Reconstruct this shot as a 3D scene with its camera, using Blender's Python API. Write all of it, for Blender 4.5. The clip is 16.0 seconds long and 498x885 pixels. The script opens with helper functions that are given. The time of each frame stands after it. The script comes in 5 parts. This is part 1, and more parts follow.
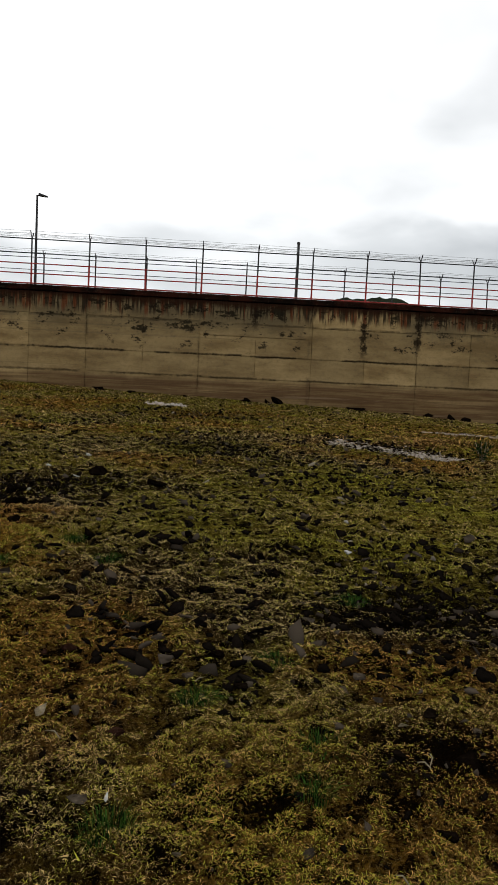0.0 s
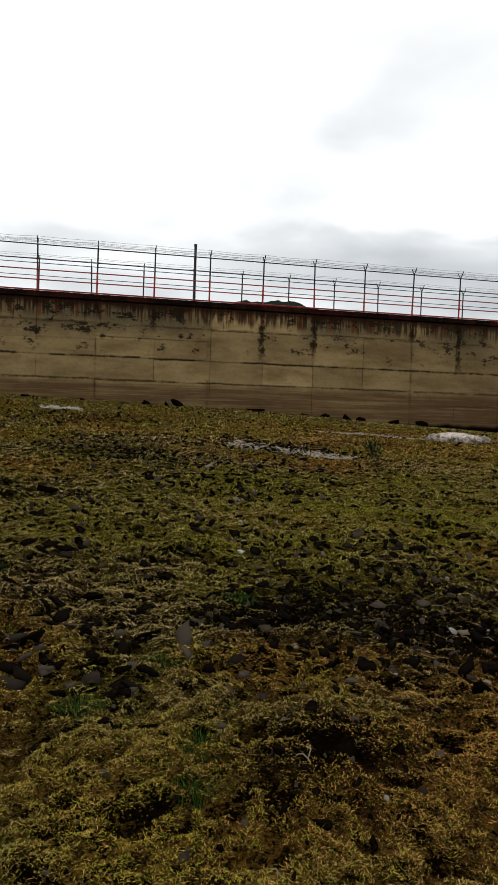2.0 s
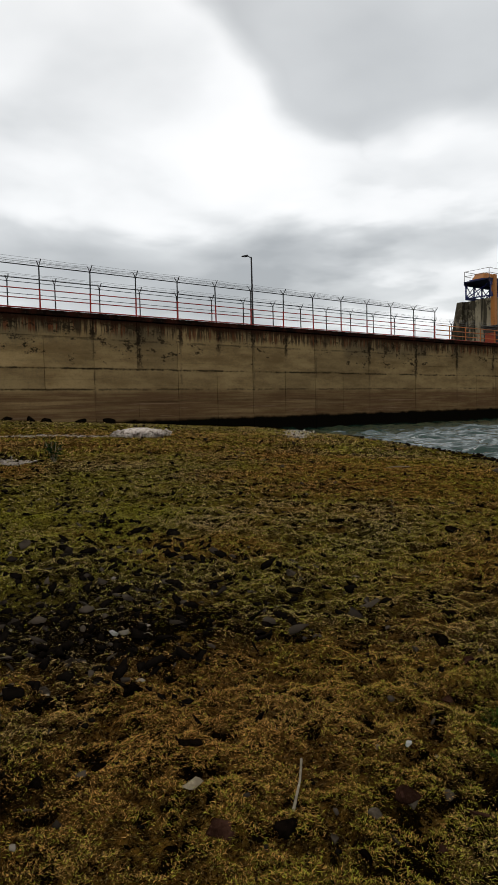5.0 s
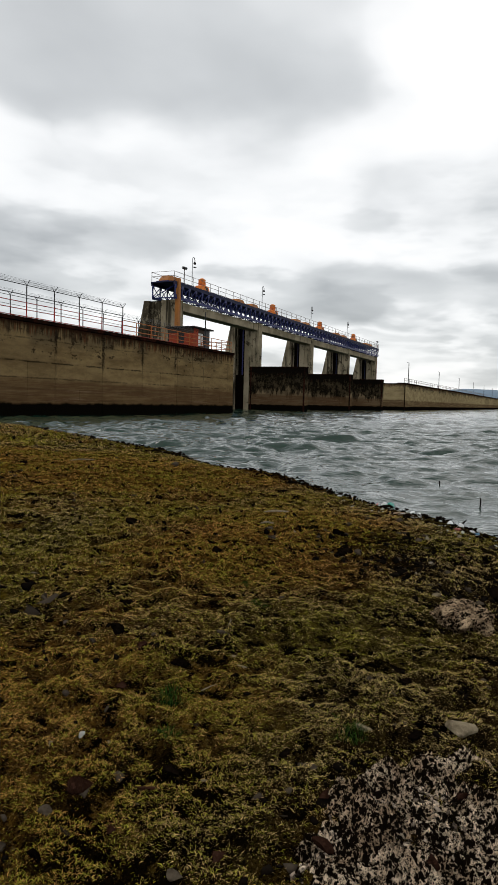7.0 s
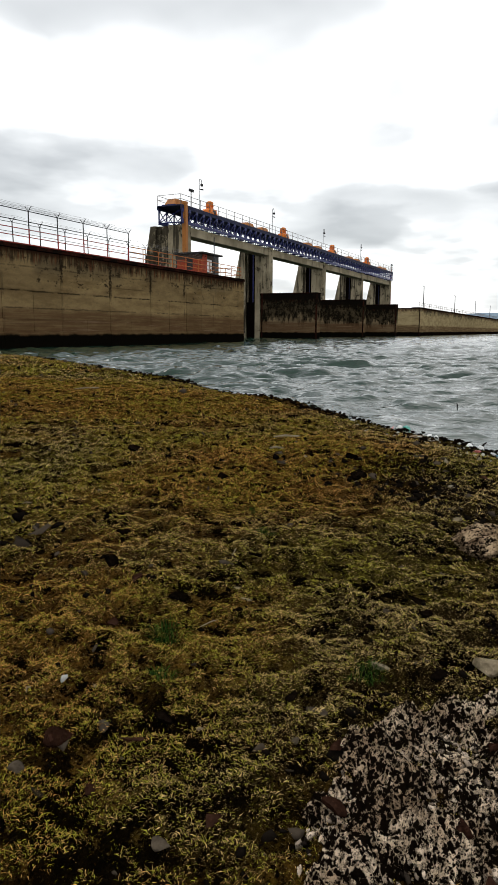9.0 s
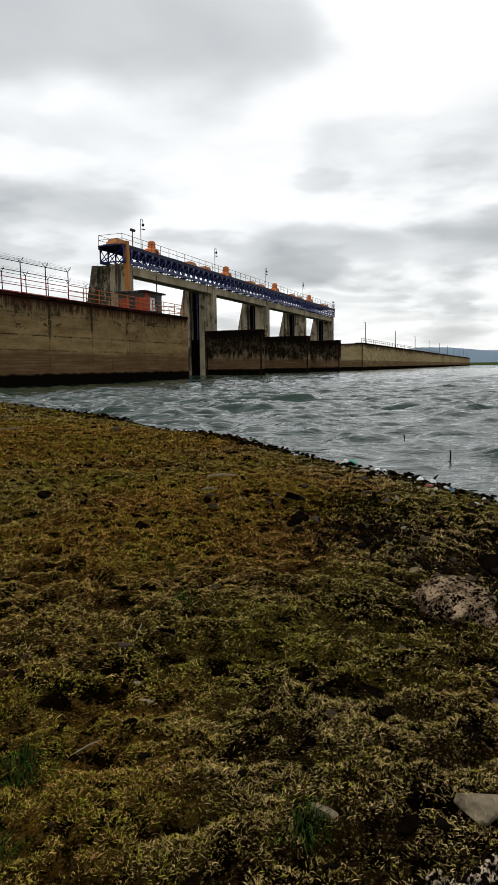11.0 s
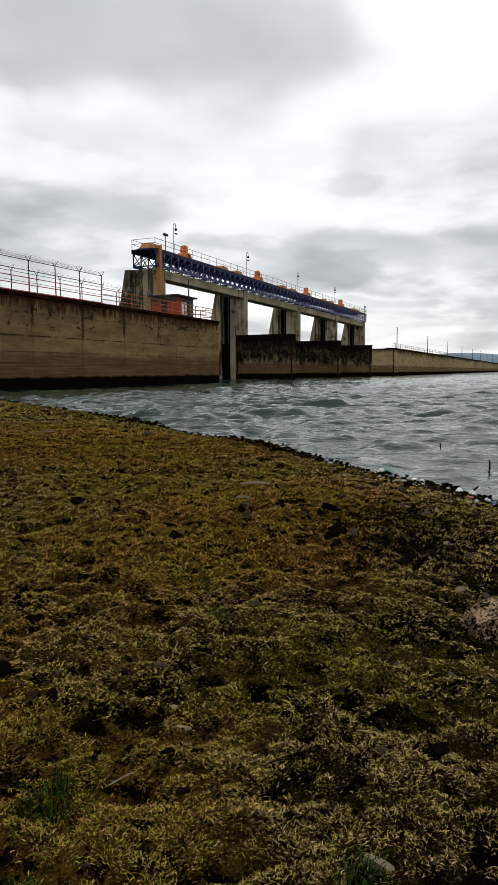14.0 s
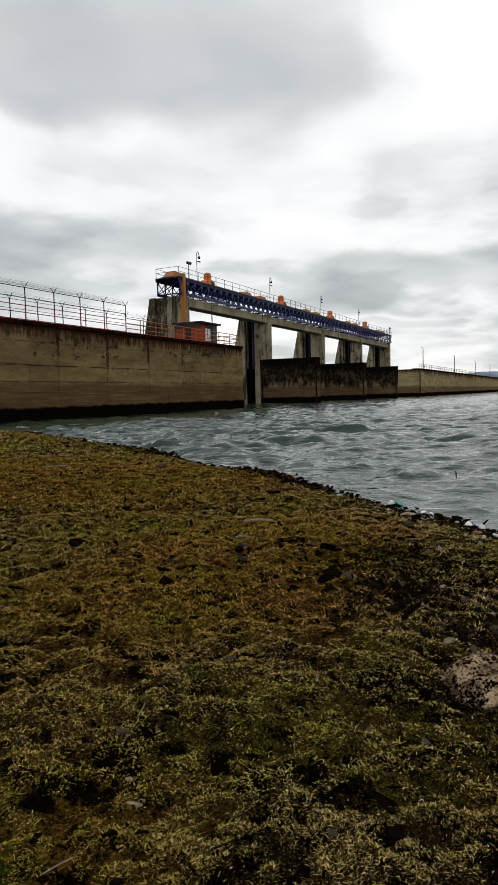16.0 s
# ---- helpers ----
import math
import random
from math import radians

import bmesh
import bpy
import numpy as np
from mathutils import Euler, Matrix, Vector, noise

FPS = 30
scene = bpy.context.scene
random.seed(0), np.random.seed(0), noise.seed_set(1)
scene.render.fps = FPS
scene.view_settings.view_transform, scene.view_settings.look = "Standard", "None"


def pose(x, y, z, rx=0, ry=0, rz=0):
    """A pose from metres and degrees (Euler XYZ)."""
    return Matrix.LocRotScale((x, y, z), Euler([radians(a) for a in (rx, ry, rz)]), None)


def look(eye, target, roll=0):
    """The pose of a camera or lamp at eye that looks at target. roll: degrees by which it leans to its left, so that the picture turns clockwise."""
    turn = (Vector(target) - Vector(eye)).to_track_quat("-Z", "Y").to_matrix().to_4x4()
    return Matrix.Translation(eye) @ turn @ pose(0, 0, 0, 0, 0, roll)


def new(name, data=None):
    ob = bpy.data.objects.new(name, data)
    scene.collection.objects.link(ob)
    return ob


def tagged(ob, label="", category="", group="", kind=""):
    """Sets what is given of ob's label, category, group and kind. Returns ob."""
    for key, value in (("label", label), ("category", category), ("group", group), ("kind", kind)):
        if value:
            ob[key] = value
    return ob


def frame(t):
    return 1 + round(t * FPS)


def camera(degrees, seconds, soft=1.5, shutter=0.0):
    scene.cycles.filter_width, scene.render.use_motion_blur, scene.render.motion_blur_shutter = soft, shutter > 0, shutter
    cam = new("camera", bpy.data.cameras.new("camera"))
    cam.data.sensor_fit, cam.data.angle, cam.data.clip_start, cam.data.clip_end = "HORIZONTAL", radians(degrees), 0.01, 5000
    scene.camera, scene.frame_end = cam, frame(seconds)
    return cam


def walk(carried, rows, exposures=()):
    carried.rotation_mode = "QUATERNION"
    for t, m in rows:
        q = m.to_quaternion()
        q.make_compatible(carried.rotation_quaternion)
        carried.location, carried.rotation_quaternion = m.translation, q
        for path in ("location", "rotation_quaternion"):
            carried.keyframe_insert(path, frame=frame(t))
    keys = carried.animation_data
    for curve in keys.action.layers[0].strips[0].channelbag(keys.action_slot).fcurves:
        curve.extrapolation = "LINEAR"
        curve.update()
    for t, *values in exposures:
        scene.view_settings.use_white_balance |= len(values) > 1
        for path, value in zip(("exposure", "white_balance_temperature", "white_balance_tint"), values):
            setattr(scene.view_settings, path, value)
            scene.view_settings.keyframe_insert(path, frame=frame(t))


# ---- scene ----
cam = camera(41.3, 16.0, soft=0.9)
PATH = [
    (0, (-2.108, -30.159, 1.223), (-1.971, -28.167, 1.104), 2.6),
    (0.5, (-2.074, -30.16, 1.23), (-1.964, -28.17, 1.064), 2.6),
    (1, (-2.062, -30.184, 1.239), (-1.928, -28.19, 1.156), 2.2),
    (1.5, (-2.05, -30.162, 1.223), (-1.82, -28.177, 1.129), 2.5),
    (2, (-2.009, -30.158, 1.216), (-1.583, -28.207, 1.115), 1.9),
    (2.5, (-1.929, -30.207, 1.234), (-1.258, -28.326, 1.131), 0.5),
    (3, (-1.838, -30.217, 1.225), (-0.931, -28.439, 1.101), 0.6),
    (3.1, (-1.83, -30.235, 1.221), (-0.894, -28.472, 1.098), 0.5),
    (3.2, (-1.8, -30.225, 1.221), (-0.838, -28.476, 1.105), 0.5),
    (5.3, (-1.689, -30.121, 1.234), (-0.351, -28.637, 1.146), -1.2),
    (5.4, (-1.686, -30.11, 1.233), (-0.307, -28.664, 1.146), -0.9),
    (5.5, (-1.7, -30.093, 1.234), (-0.282, -28.686, 1.13), -0.4),
    (6, (-1.721, -30.099, 1.249), (-0.204, -28.799, 1.156), 0.4),
    (6.5, (-1.711, -30.142, 1.245), (-0.014, -29.087, 1.16), 0.9),
    (7, (-1.711, -30.171, 1.247), (0.1, -29.331, 1.12), 1.5),
    (7.5, (-1.706, -30.168, 1.245), (0.098, -29.319, 1.089), 1.6),
    (8, (-1.704, -30.16, 1.244), (0.114, -29.357, 1.026), 1.4),
    (8.2, (-1.66, -30.153, 1.226), (0.145, -29.335, 0.95), 0.6),
    (10.3, (-0.883, -29.933, 1.058), (0.867, -29.037, 0.69), -0.2),
    (10.5, (-0.819, -29.932, 1.051), (0.937, -29.048, 0.689), -1.7),
    (11, (-0.684, -29.935, 1.053), (1.165, -29.207, 0.825), -0.7),
    (11.5, (-0.632, -29.903, 1.086), (1.22, -29.188, 0.839), -1.7),
    (12, (-0.613, -29.851, 1.089), (1.21, -29.063, 0.852), -2.2),
    (12.5, (-0.592, -29.844, 1.081), (1.217, -29.03, 0.827), -1.3),
    (13, (-0.602, -29.853, 1.097), (1.187, -29.006, 0.811), -1.1),
    (13.5, (-0.592, -29.839, 1.084), (1.189, -28.964, 0.839), -1.4),
    (14, (-0.598, -29.843, 1.073), (1.218, -29.034, 0.858), -0.2),
    (14.5, (-0.624, -29.865, 1.081), (1.173, -29.02, 0.847), -1.6),
    (15, (-0.636, -29.859, 1.08), (1.175, -29.037, 0.868), -1.2),
    (15.5, (-0.629, -29.856, 1.074), (1.163, -28.983, 0.904), -1.7),
    (16, (-0.443, -30.04, 1.19), (1.344, -29.153, 1.046), -1.4),
]
walk(cam, [(t, look(eye, target, roll)) for t, eye, target, roll in PATH],
     ((0, 0.1), (3.2, 0.14), (5.3, -0.12), (7.0, -0.1), (8.2, 0.06), (10.3, 0.42), (10.5, 0.4), (11.0, -0.06), (11.5, -0.06), (13.0, -0.08), (16.0, -0.14)))

# ---- world, sun, exposure ----
world = bpy.data.worlds.new("overcast_sky")
scene.world = world
world.use_nodes = True
WN, WL = world.node_tree.nodes, world.node_tree.links
WN.clear()


def wnode(kind, **inputs):
    n = WN.new(kind)
    for k, v in inputs.items():
        n.inputs[k.replace("_", " ")].default_value = v
    return n


def wmath(op, a, b=None, clamp=False):
    n = WN.new("ShaderNodeMath")
    n.operation, n.use_clamp = op, clamp
    for k, v in enumerate((a, b)):
        if v is None:
            continue
        if isinstance(v, (int, float)):
            n.inputs[k].default_value = v
        else:
            WL.new(v, n.inputs[k])
    return n.outputs[0]


SUN_EL, SUN_AZ = radians(48), radians(25)
sky = WN.new("ShaderNodeTexSky")
sky.sky_type, sky.sun_disc, sky.sun_elevation, sky.sun_rotation = "NISHITA", False, SUN_EL, SUN_AZ
coord = WN.new("ShaderNodeTexCoord")
sep = WN.new("ShaderNodeSeparateXYZ")
WL.new(coord.outputs["Generated"], sep.inputs[0])
flat = wmath("ADD", wmath("MAXIMUM", sep.outputs["Z"], 0.0), 0.16)
comb = WN.new("ShaderNodeCombineXYZ")
WL.new(wmath("DIVIDE", sep.outputs["X"], flat), comb.inputs[0])
WL.new(wmath("DIVIDE", sep.outputs["Y"], flat), comb.inputs[1])
comb.inputs[2].default_value = 4.3
big = wnode("ShaderNodeTexNoise", Scale=0.62, Detail=3.0, Roughness=0.45, Distortion=0.2)
fine = wnode("ShaderNodeTexNoise", Scale=2.1, Detail=4.0, Roughness=0.45, Distortion=0.15)
WL.new(comb.outputs[0], big.inputs["Vector"])
WL.new(comb.outputs[0], fine.inputs["Vector"])
cover = wmath("ADD", wmath("MULTIPLY", big.outputs["Fac"], 0.62), wmath("MULTIPLY", fine.outputs["Fac"], 0.38))


def wstep(value, lo, hi, lo_out=0.0, hi_out=1.0):
    n = WN.new("ShaderNodeMapRange")
    n.interpolation_type = "SMOOTHSTEP"
    WL.new(value, n.inputs["Value"])
    for k, v in (("From Min", lo), ("From Max", hi), ("To Min", lo_out), ("To Max", hi_out)):
        n.inputs[k].default_value = v
    return n.outputs["Result"]


# a bright northern sky, a grey bank overhead in the east, and greyer cloud near the horizon
warp = WN.new("ShaderNodeSeparateColor")
WL.new(fine.outputs["Color"], warp.inputs[0])
azim = wmath("MULTIPLY", wmath("ARCTAN2", sep.outputs["X"], sep.outputs["Y"]), 57.296)
azim = wmath("ADD", azim, wmath("MULTIPLY", wmath("SUBTRACT", warp.outputs[0], 0.5), 16.0))
azim = wmath("ADD", azim, wmath("MULTIPLY", wmath("SUBTRACT", big.outputs["Fac"], 0.5), 22.0))
elev = wmath("MULTIPLY", wmath("ARCSINE", sep.outputs["Z"]), 57.296)
elev = wmath("ADD", elev, wmath("MULTIPLY", wmath("SUBTRACT", warp.outputs[1], 0.5), 7.0))


def between(value, lo, hi, soft):
    return wmath("MULTIPLY", wstep(value, lo - soft, lo + soft), wstep(value, hi + soft, hi - soft))


def cloud(az0, az1, el0, el1, soft_az, soft_el, amount):
    global cover
    shape = wmath("MULTIPLY", between(azim, az0, az1, soft_az), between(elev, el0, el1, soft_el))
    cover = wmath("SUBTRACT", cover, wmath("MULTIPLY", shape, amount))


cover = wmath("ADD", wmath("MULTIPLY", wmath("SUBTRACT", cover, 0.5), 0.45), 0.562)
puff = wnode("ShaderNodeTexNoise", Scale=1.0, Detail=4.0, Roughness=0.5, Distortion=0.0)
puffs = WN.new("ShaderNodeCombineXYZ")
WL.new(wmath("MULTIPLY", wmath("ARCTAN2", sep.outputs["X"], sep.outputs["Y"]), 5.5), puffs.inputs[0])
WL.new(wmath("MULTIPLY", wmath("ARCSINE", sep.outputs["Z"]), 17.0), puffs.inputs[1])
WL.new(puffs.outputs[0], puff.inputs["Vector"])
broken = wmath("MULTIPLY", wstep(puff.outputs["Fac"], 0.44, 0.60), wstep(elev, 24.0, 9.0))
cover = wmath("SUBTRACT", cover, wmath("MULTIPLY", wmath("MULTIPLY", broken, wstep(azim, 20.0, 50.0)), 0.055))
level = elev
elev = wmath("SUBTRACT", level, wmath("MINIMUM", wmath("MAXIMUM", wmath("MULTIPLY", wmath("SUBTRACT", 46.0, azim), 0.8), 0.0), 30.0))
cloud(20, 82, 22, 75, 6, 2.5, 0.128)
elev = level
cloud(14, 38, 26, 75, 7, 3, 0.03)
cloud(41, 59, 11.0, 14.6, 4, 1.5, 0.10)
cloud(68, 100, 7.0, 12.4, 3.5, 1.3, 0.125)
cloud(75, 100, 14.5, 20.0, 4, 1.8, 0.105)
cloud(-60, 42, -3, 14.0, 5, 2.4, 0.098)
cloud(12, 42, 8, 14.8, 6, 1.6, 0.05)
cloud(-6, 12, 18, 24, 6, 3, 0.028)
cloud(60, 110, 2.5, 4.2, 5, 1.0, 0.05)
cloud(73, 83, 4.4, 6.2, 1.5, 0.6, 0.075)
cloud(84.5, 88.5, 4.2, 6.0, 1.0, 0.6, 0.065)
cloud(110, 320, 12, 80, 15, 4, 0.07)
ramp = WN.new("ShaderNodeValToRGB")
WL.new(cover, ramp.inputs[0])
els = ramp.color_ramp.elements
els[0].position, els[0].color = 0.36, (0.455, 0.475, 0.485, 1)
els[1].position, els[1].color = 0.62, (1.30, 1.28, 1.25, 1)
mid = els.new(0.47)
mid.color = (0.765, 0.785, 0.79, 1)
mid = els.new(0.53)
mid.color = (1.07, 1.08, 1.08, 1)
skymix = WN.new("ShaderNodeMix")
skymix.data_type = "RGBA"
skymix.inputs["Factor"].default_value = 0.9
skygain = WN.new("ShaderNodeVectorMath")
skygain.operation = "SCALE"
skygain.inputs["Scale"].default_value = 0.1
WL.new(sky.outputs[0], skygain.inputs[0])
WL.new(skygain.outputs[0], skymix.inputs["A"])
WL.new(ramp.outputs[0], skymix.inputs["B"])
back = wnode("ShaderNodeBackground", Strength=1.0)
WL.new(skymix.outputs["Result"], back.inputs["Color"])
out = WN.new("ShaderNodeOutputWorld")
WL.new(back.outputs[0], out.inputs["Surface"])

sun = new("sun", bpy.data.lights.new("sun", "SUN"))
sun.data.energy, sun.data.angle, sun.data.color = 0.7, radians(25), (1.0, 0.96, 0.9)
sun.matrix_world = look((0, 0, 100), (-100 * math.sin(SUN_AZ) * math.cos(SUN_EL), -100 * math.cos(SUN_AZ) * math.cos(SUN_EL), 100 - 100 * math.sin(SUN_EL)))

# ---- materials ----


class Mat:
    """A small builder of node materials."""

    def __init__(self, name, rough=0.8, metal=0.0, spec=0.3):
        self.m = bpy.data.materials.new(name)
        self.m.use_nodes = True
        self.n, self.l = self.m.node_tree.nodes, self.m.node_tree.links
        self.p = self.n["Principled BSDF"]
        self.p.inputs["Roughness"].default_value = rough
        self.p.inputs["Metallic"].default_value = metal
        self.p.inputs["Specular IOR Level"].default_value = spec
        self.geo = self.n.new("ShaderNodeNewGeometry")

    def put(self, value, socket):
        if isinstance(value, (int, float)):
            socket.default_value = value
        elif isinstance(value, tuple):
            socket.default_value = (*value, 1) if len(value) == 3 and socket.type == "RGBA" else value
        else:
            self.l.new(value, socket)

    def math(self, op, a, b=0.0, clamp=False):
        n = self.n.new("ShaderNodeMath")
        n.operation, n.use_clamp = op, clamp
        self.put(a, n.inputs[0])
        self.put(b, n.inputs[1])
        return n.outputs[0]

    def pos(self, sx=1.0, sy=1.0, sz=1.0, shift=(0, 0, 0)):
        n = self.n.new("ShaderNodeMapping")
        n.inputs["Scale"].default_value = (sx, sy, sz)
        n.inputs["Location"].default_value = shift
        self.l.new(self.geo.outputs["Position"], n.inputs["Vector"])
        return n.outputs[0]

    def noise(self, scale, detail=4.0, rough=0.55, vec=None, distort=0.0):
        n = self.n.new("ShaderNodeTexNoise")
        n.inputs["Scale"].default_value, n.inputs["Detail"].default_value = scale, detail
        n.inputs["Roughness"].default_value, n.inputs["Distortion"].default_value = rough, distort
        self.l.new(vec if vec is not None else self.geo.outputs["Position"], n.inputs["Vector"])
        return n.outputs["Fac"]

    def voronoi(self, scale, vec=None, out="Distance"):
        n = self.n.new("ShaderNodeTexVoronoi")
        n.inputs["Scale"].default_value = scale
        self.l.new(vec if vec is not None else self.geo.outputs["Position"], n.inputs["Vector"])
        return n.outputs[out]

    def step(self, value, lo, hi):
        n = self.n.new("ShaderNodeMapRange")
        n.interpolation_type = "SMOOTHSTEP"
        self.put(value, n.inputs["Value"])
        n.inputs["From Min"].default_value, n.inputs["From Max"].default_value = lo, hi
        return n.outputs["Result"]

    def mix(self, fac, a, b, kind="MIX"):
        n = self.n.new("ShaderNodeMix")
        n.data_type, n.blend_type = "RGBA", kind
        self.put(fac, n.inputs["Factor"])
        self.put(a, n.inputs["A"])
        self.put(b, n.inputs["B"])
        return n.outputs["Result"]

    def height(self):
        n = self.n.new("ShaderNodeSeparateXYZ")
        self.l.new(self.geo.outputs["Position"], n.inputs[0])
        return n.outputs

    def random(self):
        return self.n.new("ShaderNodeObjectInfo").outputs["Random"]

    def blob(self, x, y, rx, ry):
        """1 within an oval patch of the plan, fading to 0 over a ragged edge."""
        p = self.height()
        dx = self.math("DIVIDE", self.math("SUBTRACT", p["X"], x), rx)
        dy = self.math("DIVIDE", self.math("SUBTRACT", p["Y"], y), ry)
        d = self.math("SQRT", self.math("ADD", self.math("MULTIPLY", dx, dx), self.math("MULTIPLY", dy, dy)))
        d = self.math("ADD", d, self.math("MULTIPLY", self.math("SUBTRACT", self.noise(0.9, 4, 0.6), 0.5), 1.2))
        return self.math("SUBTRACT", 1.0, self.step(d, 0.35, 1.1))

    def island(self):
        return self.geo.outputs["Random Per Island"]

    def bump(self, value, strength=0.4, distance=0.02):
        n = self.n.new("ShaderNodeBump")
        n.inputs["Strength"].default_value, n.inputs["Distance"].default_value = strength, distance
        self.put(value, n.inputs["Height"])
        self.l.new(n.outputs[0], self.p.inputs["Normal"])
        return self

    def color(self, value):
        self.put(value, self.p.inputs["Base Color"])
        return self

    def rough(self, value):
        self.put(value, self.p.inputs["Roughness"])
        return self


def painted(name, col, rust=0.35, rough=0.5, rustcol=(0.11, 0.045, 0.02)):
    m = Mat(name, rough)
    wear = m.step(m.noise(3.0, 6, 0.65), 0.52, 0.68)
    tone = m.mix(m.noise(0.8, 3), tuple(c * 0.75 for c in col), tuple(min(1, c * 1.15) for c in col))
    m.color(m.mix(m.math("MULTIPLY", wear, rust), tone, rustcol))
    m.bump(m.noise(40, 3), 0.15, 0.003)
    return m.m


def wall_concrete(name, top, low, tide=True, base=(0.165, 0.107, 0.044), pale=(0.36, 0.255, 0.118), mould=0.0, pitch=0.0):
    """Weathered shuttered concrete: mould below the coping, run marks, and the lake's tide marks."""
    m = Mat(name, 0.95, 0.0, 0.0)
    z = m.height()["Z"]
    cloud = m.noise(1.0, 6, 0.66, m.pos(0.32, 0.32, 1.1))
    tone = m.mix(m.step(cloud, 0.3, 0.66), base, pale)
    tone = m.mix(m.math("MULTIPLY", m.random(), 0.4), tone, (0.10, 0.072, 0.036))
    tone = m.mix(m.math("MULTIPLY", m.step(m.noise(7.0, 5, 0.7), 0.45, 0.75), 0.35), tone, (0.09, 0.072, 0.045))
    boards = m.noise(1.0, 3, 0.6, m.pos(0.05, 0.05, 9.0))
    tone = m.mix(m.math("MULTIPLY", m.step(boards, 0.6, 0.68), 0.3), tone, (0.08, 0.062, 0.04))
    # mould that gathers in some stretches of the wall and leaves others clean
    area = m.noise(0.17, 3, 0.6, m.pos(1, 1, 0.5, (31, 4, 7)))
    foul = m.step(area, 0.42, 0.56)
    depth = m.math("MULTIPLY", m.noise(0.9, 4, 0.65, m.pos(1, 1, 0.0, (5, 1, 0))), 1.5)
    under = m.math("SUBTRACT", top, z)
    grey = m.math("SUBTRACT", 1.0, m.step(m.math("SUBTRACT", under, depth), -0.1, 1.1))
    tone = m.mix(m.math("MULTIPLY", m.math("MULTIPLY", grey, foul), 0.62), tone, (0.052, 0.046, 0.030))
    # thin run marks below the coping, black and rusty
    drip = m.noise(1.0, 4, 0.62, m.pos(8.5, 8.5, 0.35))
    length = m.math("MULTIPLY", m.noise(2.2, 4, 0.7, m.pos(1, 1, 0.0, (2, 2, 0))), 1.55)
    reach = m.math("SUBTRACT", 1.0, m.step(m.math("SUBTRACT", under, length), -0.25, 0.15))
    tone = m.mix(m.math("MULTIPLY", m.math("MULTIPLY", m.step(drip, 0.445, 0.54), reach), 0.92), tone, (0.020, 0.014, 0.009))
    rust = m.noise(1.0, 3, 0.5, m.pos(7.0, 7.0, 0.3, (7, 3, 0)))
    tone = m.mix(m.math("MULTIPLY", m.math("MULTIPLY", m.step(rust, 0.53, 0.60), reach), 0.8), tone, (0.105, 0.030, 0.012))
    # black mould in lying blotches, thickest along the foul stretches
    spots = m.noise(1.0, 7, 0.72, m.pos(1.3, 1.3, 2.3), 0.0)
    bar = m.math("ADD", 0.560, m.math("SUBTRACT", m.math("MULTIPLY", under, 0.042), m.math("MULTIPLY", foul, 0.055)))
    spot = m.math("MULTIPLY", m.step(m.math("SUBTRACT", spots, bar), -0.02, 0.045), m.math("SUBTRACT", 1.0, m.step(under, 1.9, 2.7)))
    tone = m.mix(m.math("MULTIPLY", spot, 0.93), tone, (0.013, 0.0105, 0.007))
    if pitch:
        tone = m.mix(m.math("MULTIPLY", m.step(m.math("ADD", m.height()["X"], m.math("MULTIPLY", cloud, 8.0)), 9.0, 21.0), 0.34), tone, (0.055, 0.036, 0.018))
    if mould:
        cap = m.step(m.math("ADD", z, m.math("MULTIPLY", m.noise(1.0, 6, 0.72, m.pos(0.8, 0.8, 0.22)), 8.5)), top + 0.4, top + 1.4)
        worn = m.step(m.noise(1.0, 7, 0.78, m.pos(1.5, 1.5, 1.0, (4, 4, 4))), 0.44, 0.54)
        tone = m.mix(m.math("MULTIPLY", m.math("MULTIPLY", cap, m.math("ADD", 0.74, m.math("MULTIPLY", worn, 0.26))), 0.97), tone, (0.004, 0.0033, 0.0024))
    if pitch:
        x = m.height()["X"]
        off = m.math("ABSOLUTE", m.math("SUBTRACT", m.math("FRACT", m.math("ADD", m.math("DIVIDE", x, pitch), 0.5)), 0.5))
        off = m.math("MULTIPLY", off, pitch)
        ragged = m.math("ADD", off, m.math("MULTIPLY", m.math("SUBTRACT", m.noise(4.2, 6, 0.75), 0.5), 0.75))
        white = m.n.new("ShaderNodeTexWhiteNoise")
        white.noise_dimensions = "1D"
        m.put(m.math("FLOOR", m.math("ADD", m.math("DIVIDE", x, pitch), 0.5)), white.inputs["W"])
        run = m.math("MULTIPLY", m.math("POWER", white.outputs["Value"], 2.0), 2.3)
        run = m.math("ADD", run, m.math("MULTIPLY", m.noise(5.0, 4, 0.7), 0.7))
        down = m.math("SUBTRACT", 1.0, m.step(m.math("SUBTRACT", under, run), -0.35, 0.35))
        gaps = m.step(m.noise(3.0, 5, 0.7, m.pos(1, 1, 1, (1, 7, 3))), 0.36, 0.50)
        streak = m.math("MULTIPLY", m.math("MULTIPLY", m.math("SUBTRACT", 1.0, m.step(ragged, 0.06, 0.20)), down), gaps)
        tone = m.mix(m.math("MULTIPLY", streak, 0.93), tone, (0.013, 0.009, 0.006))
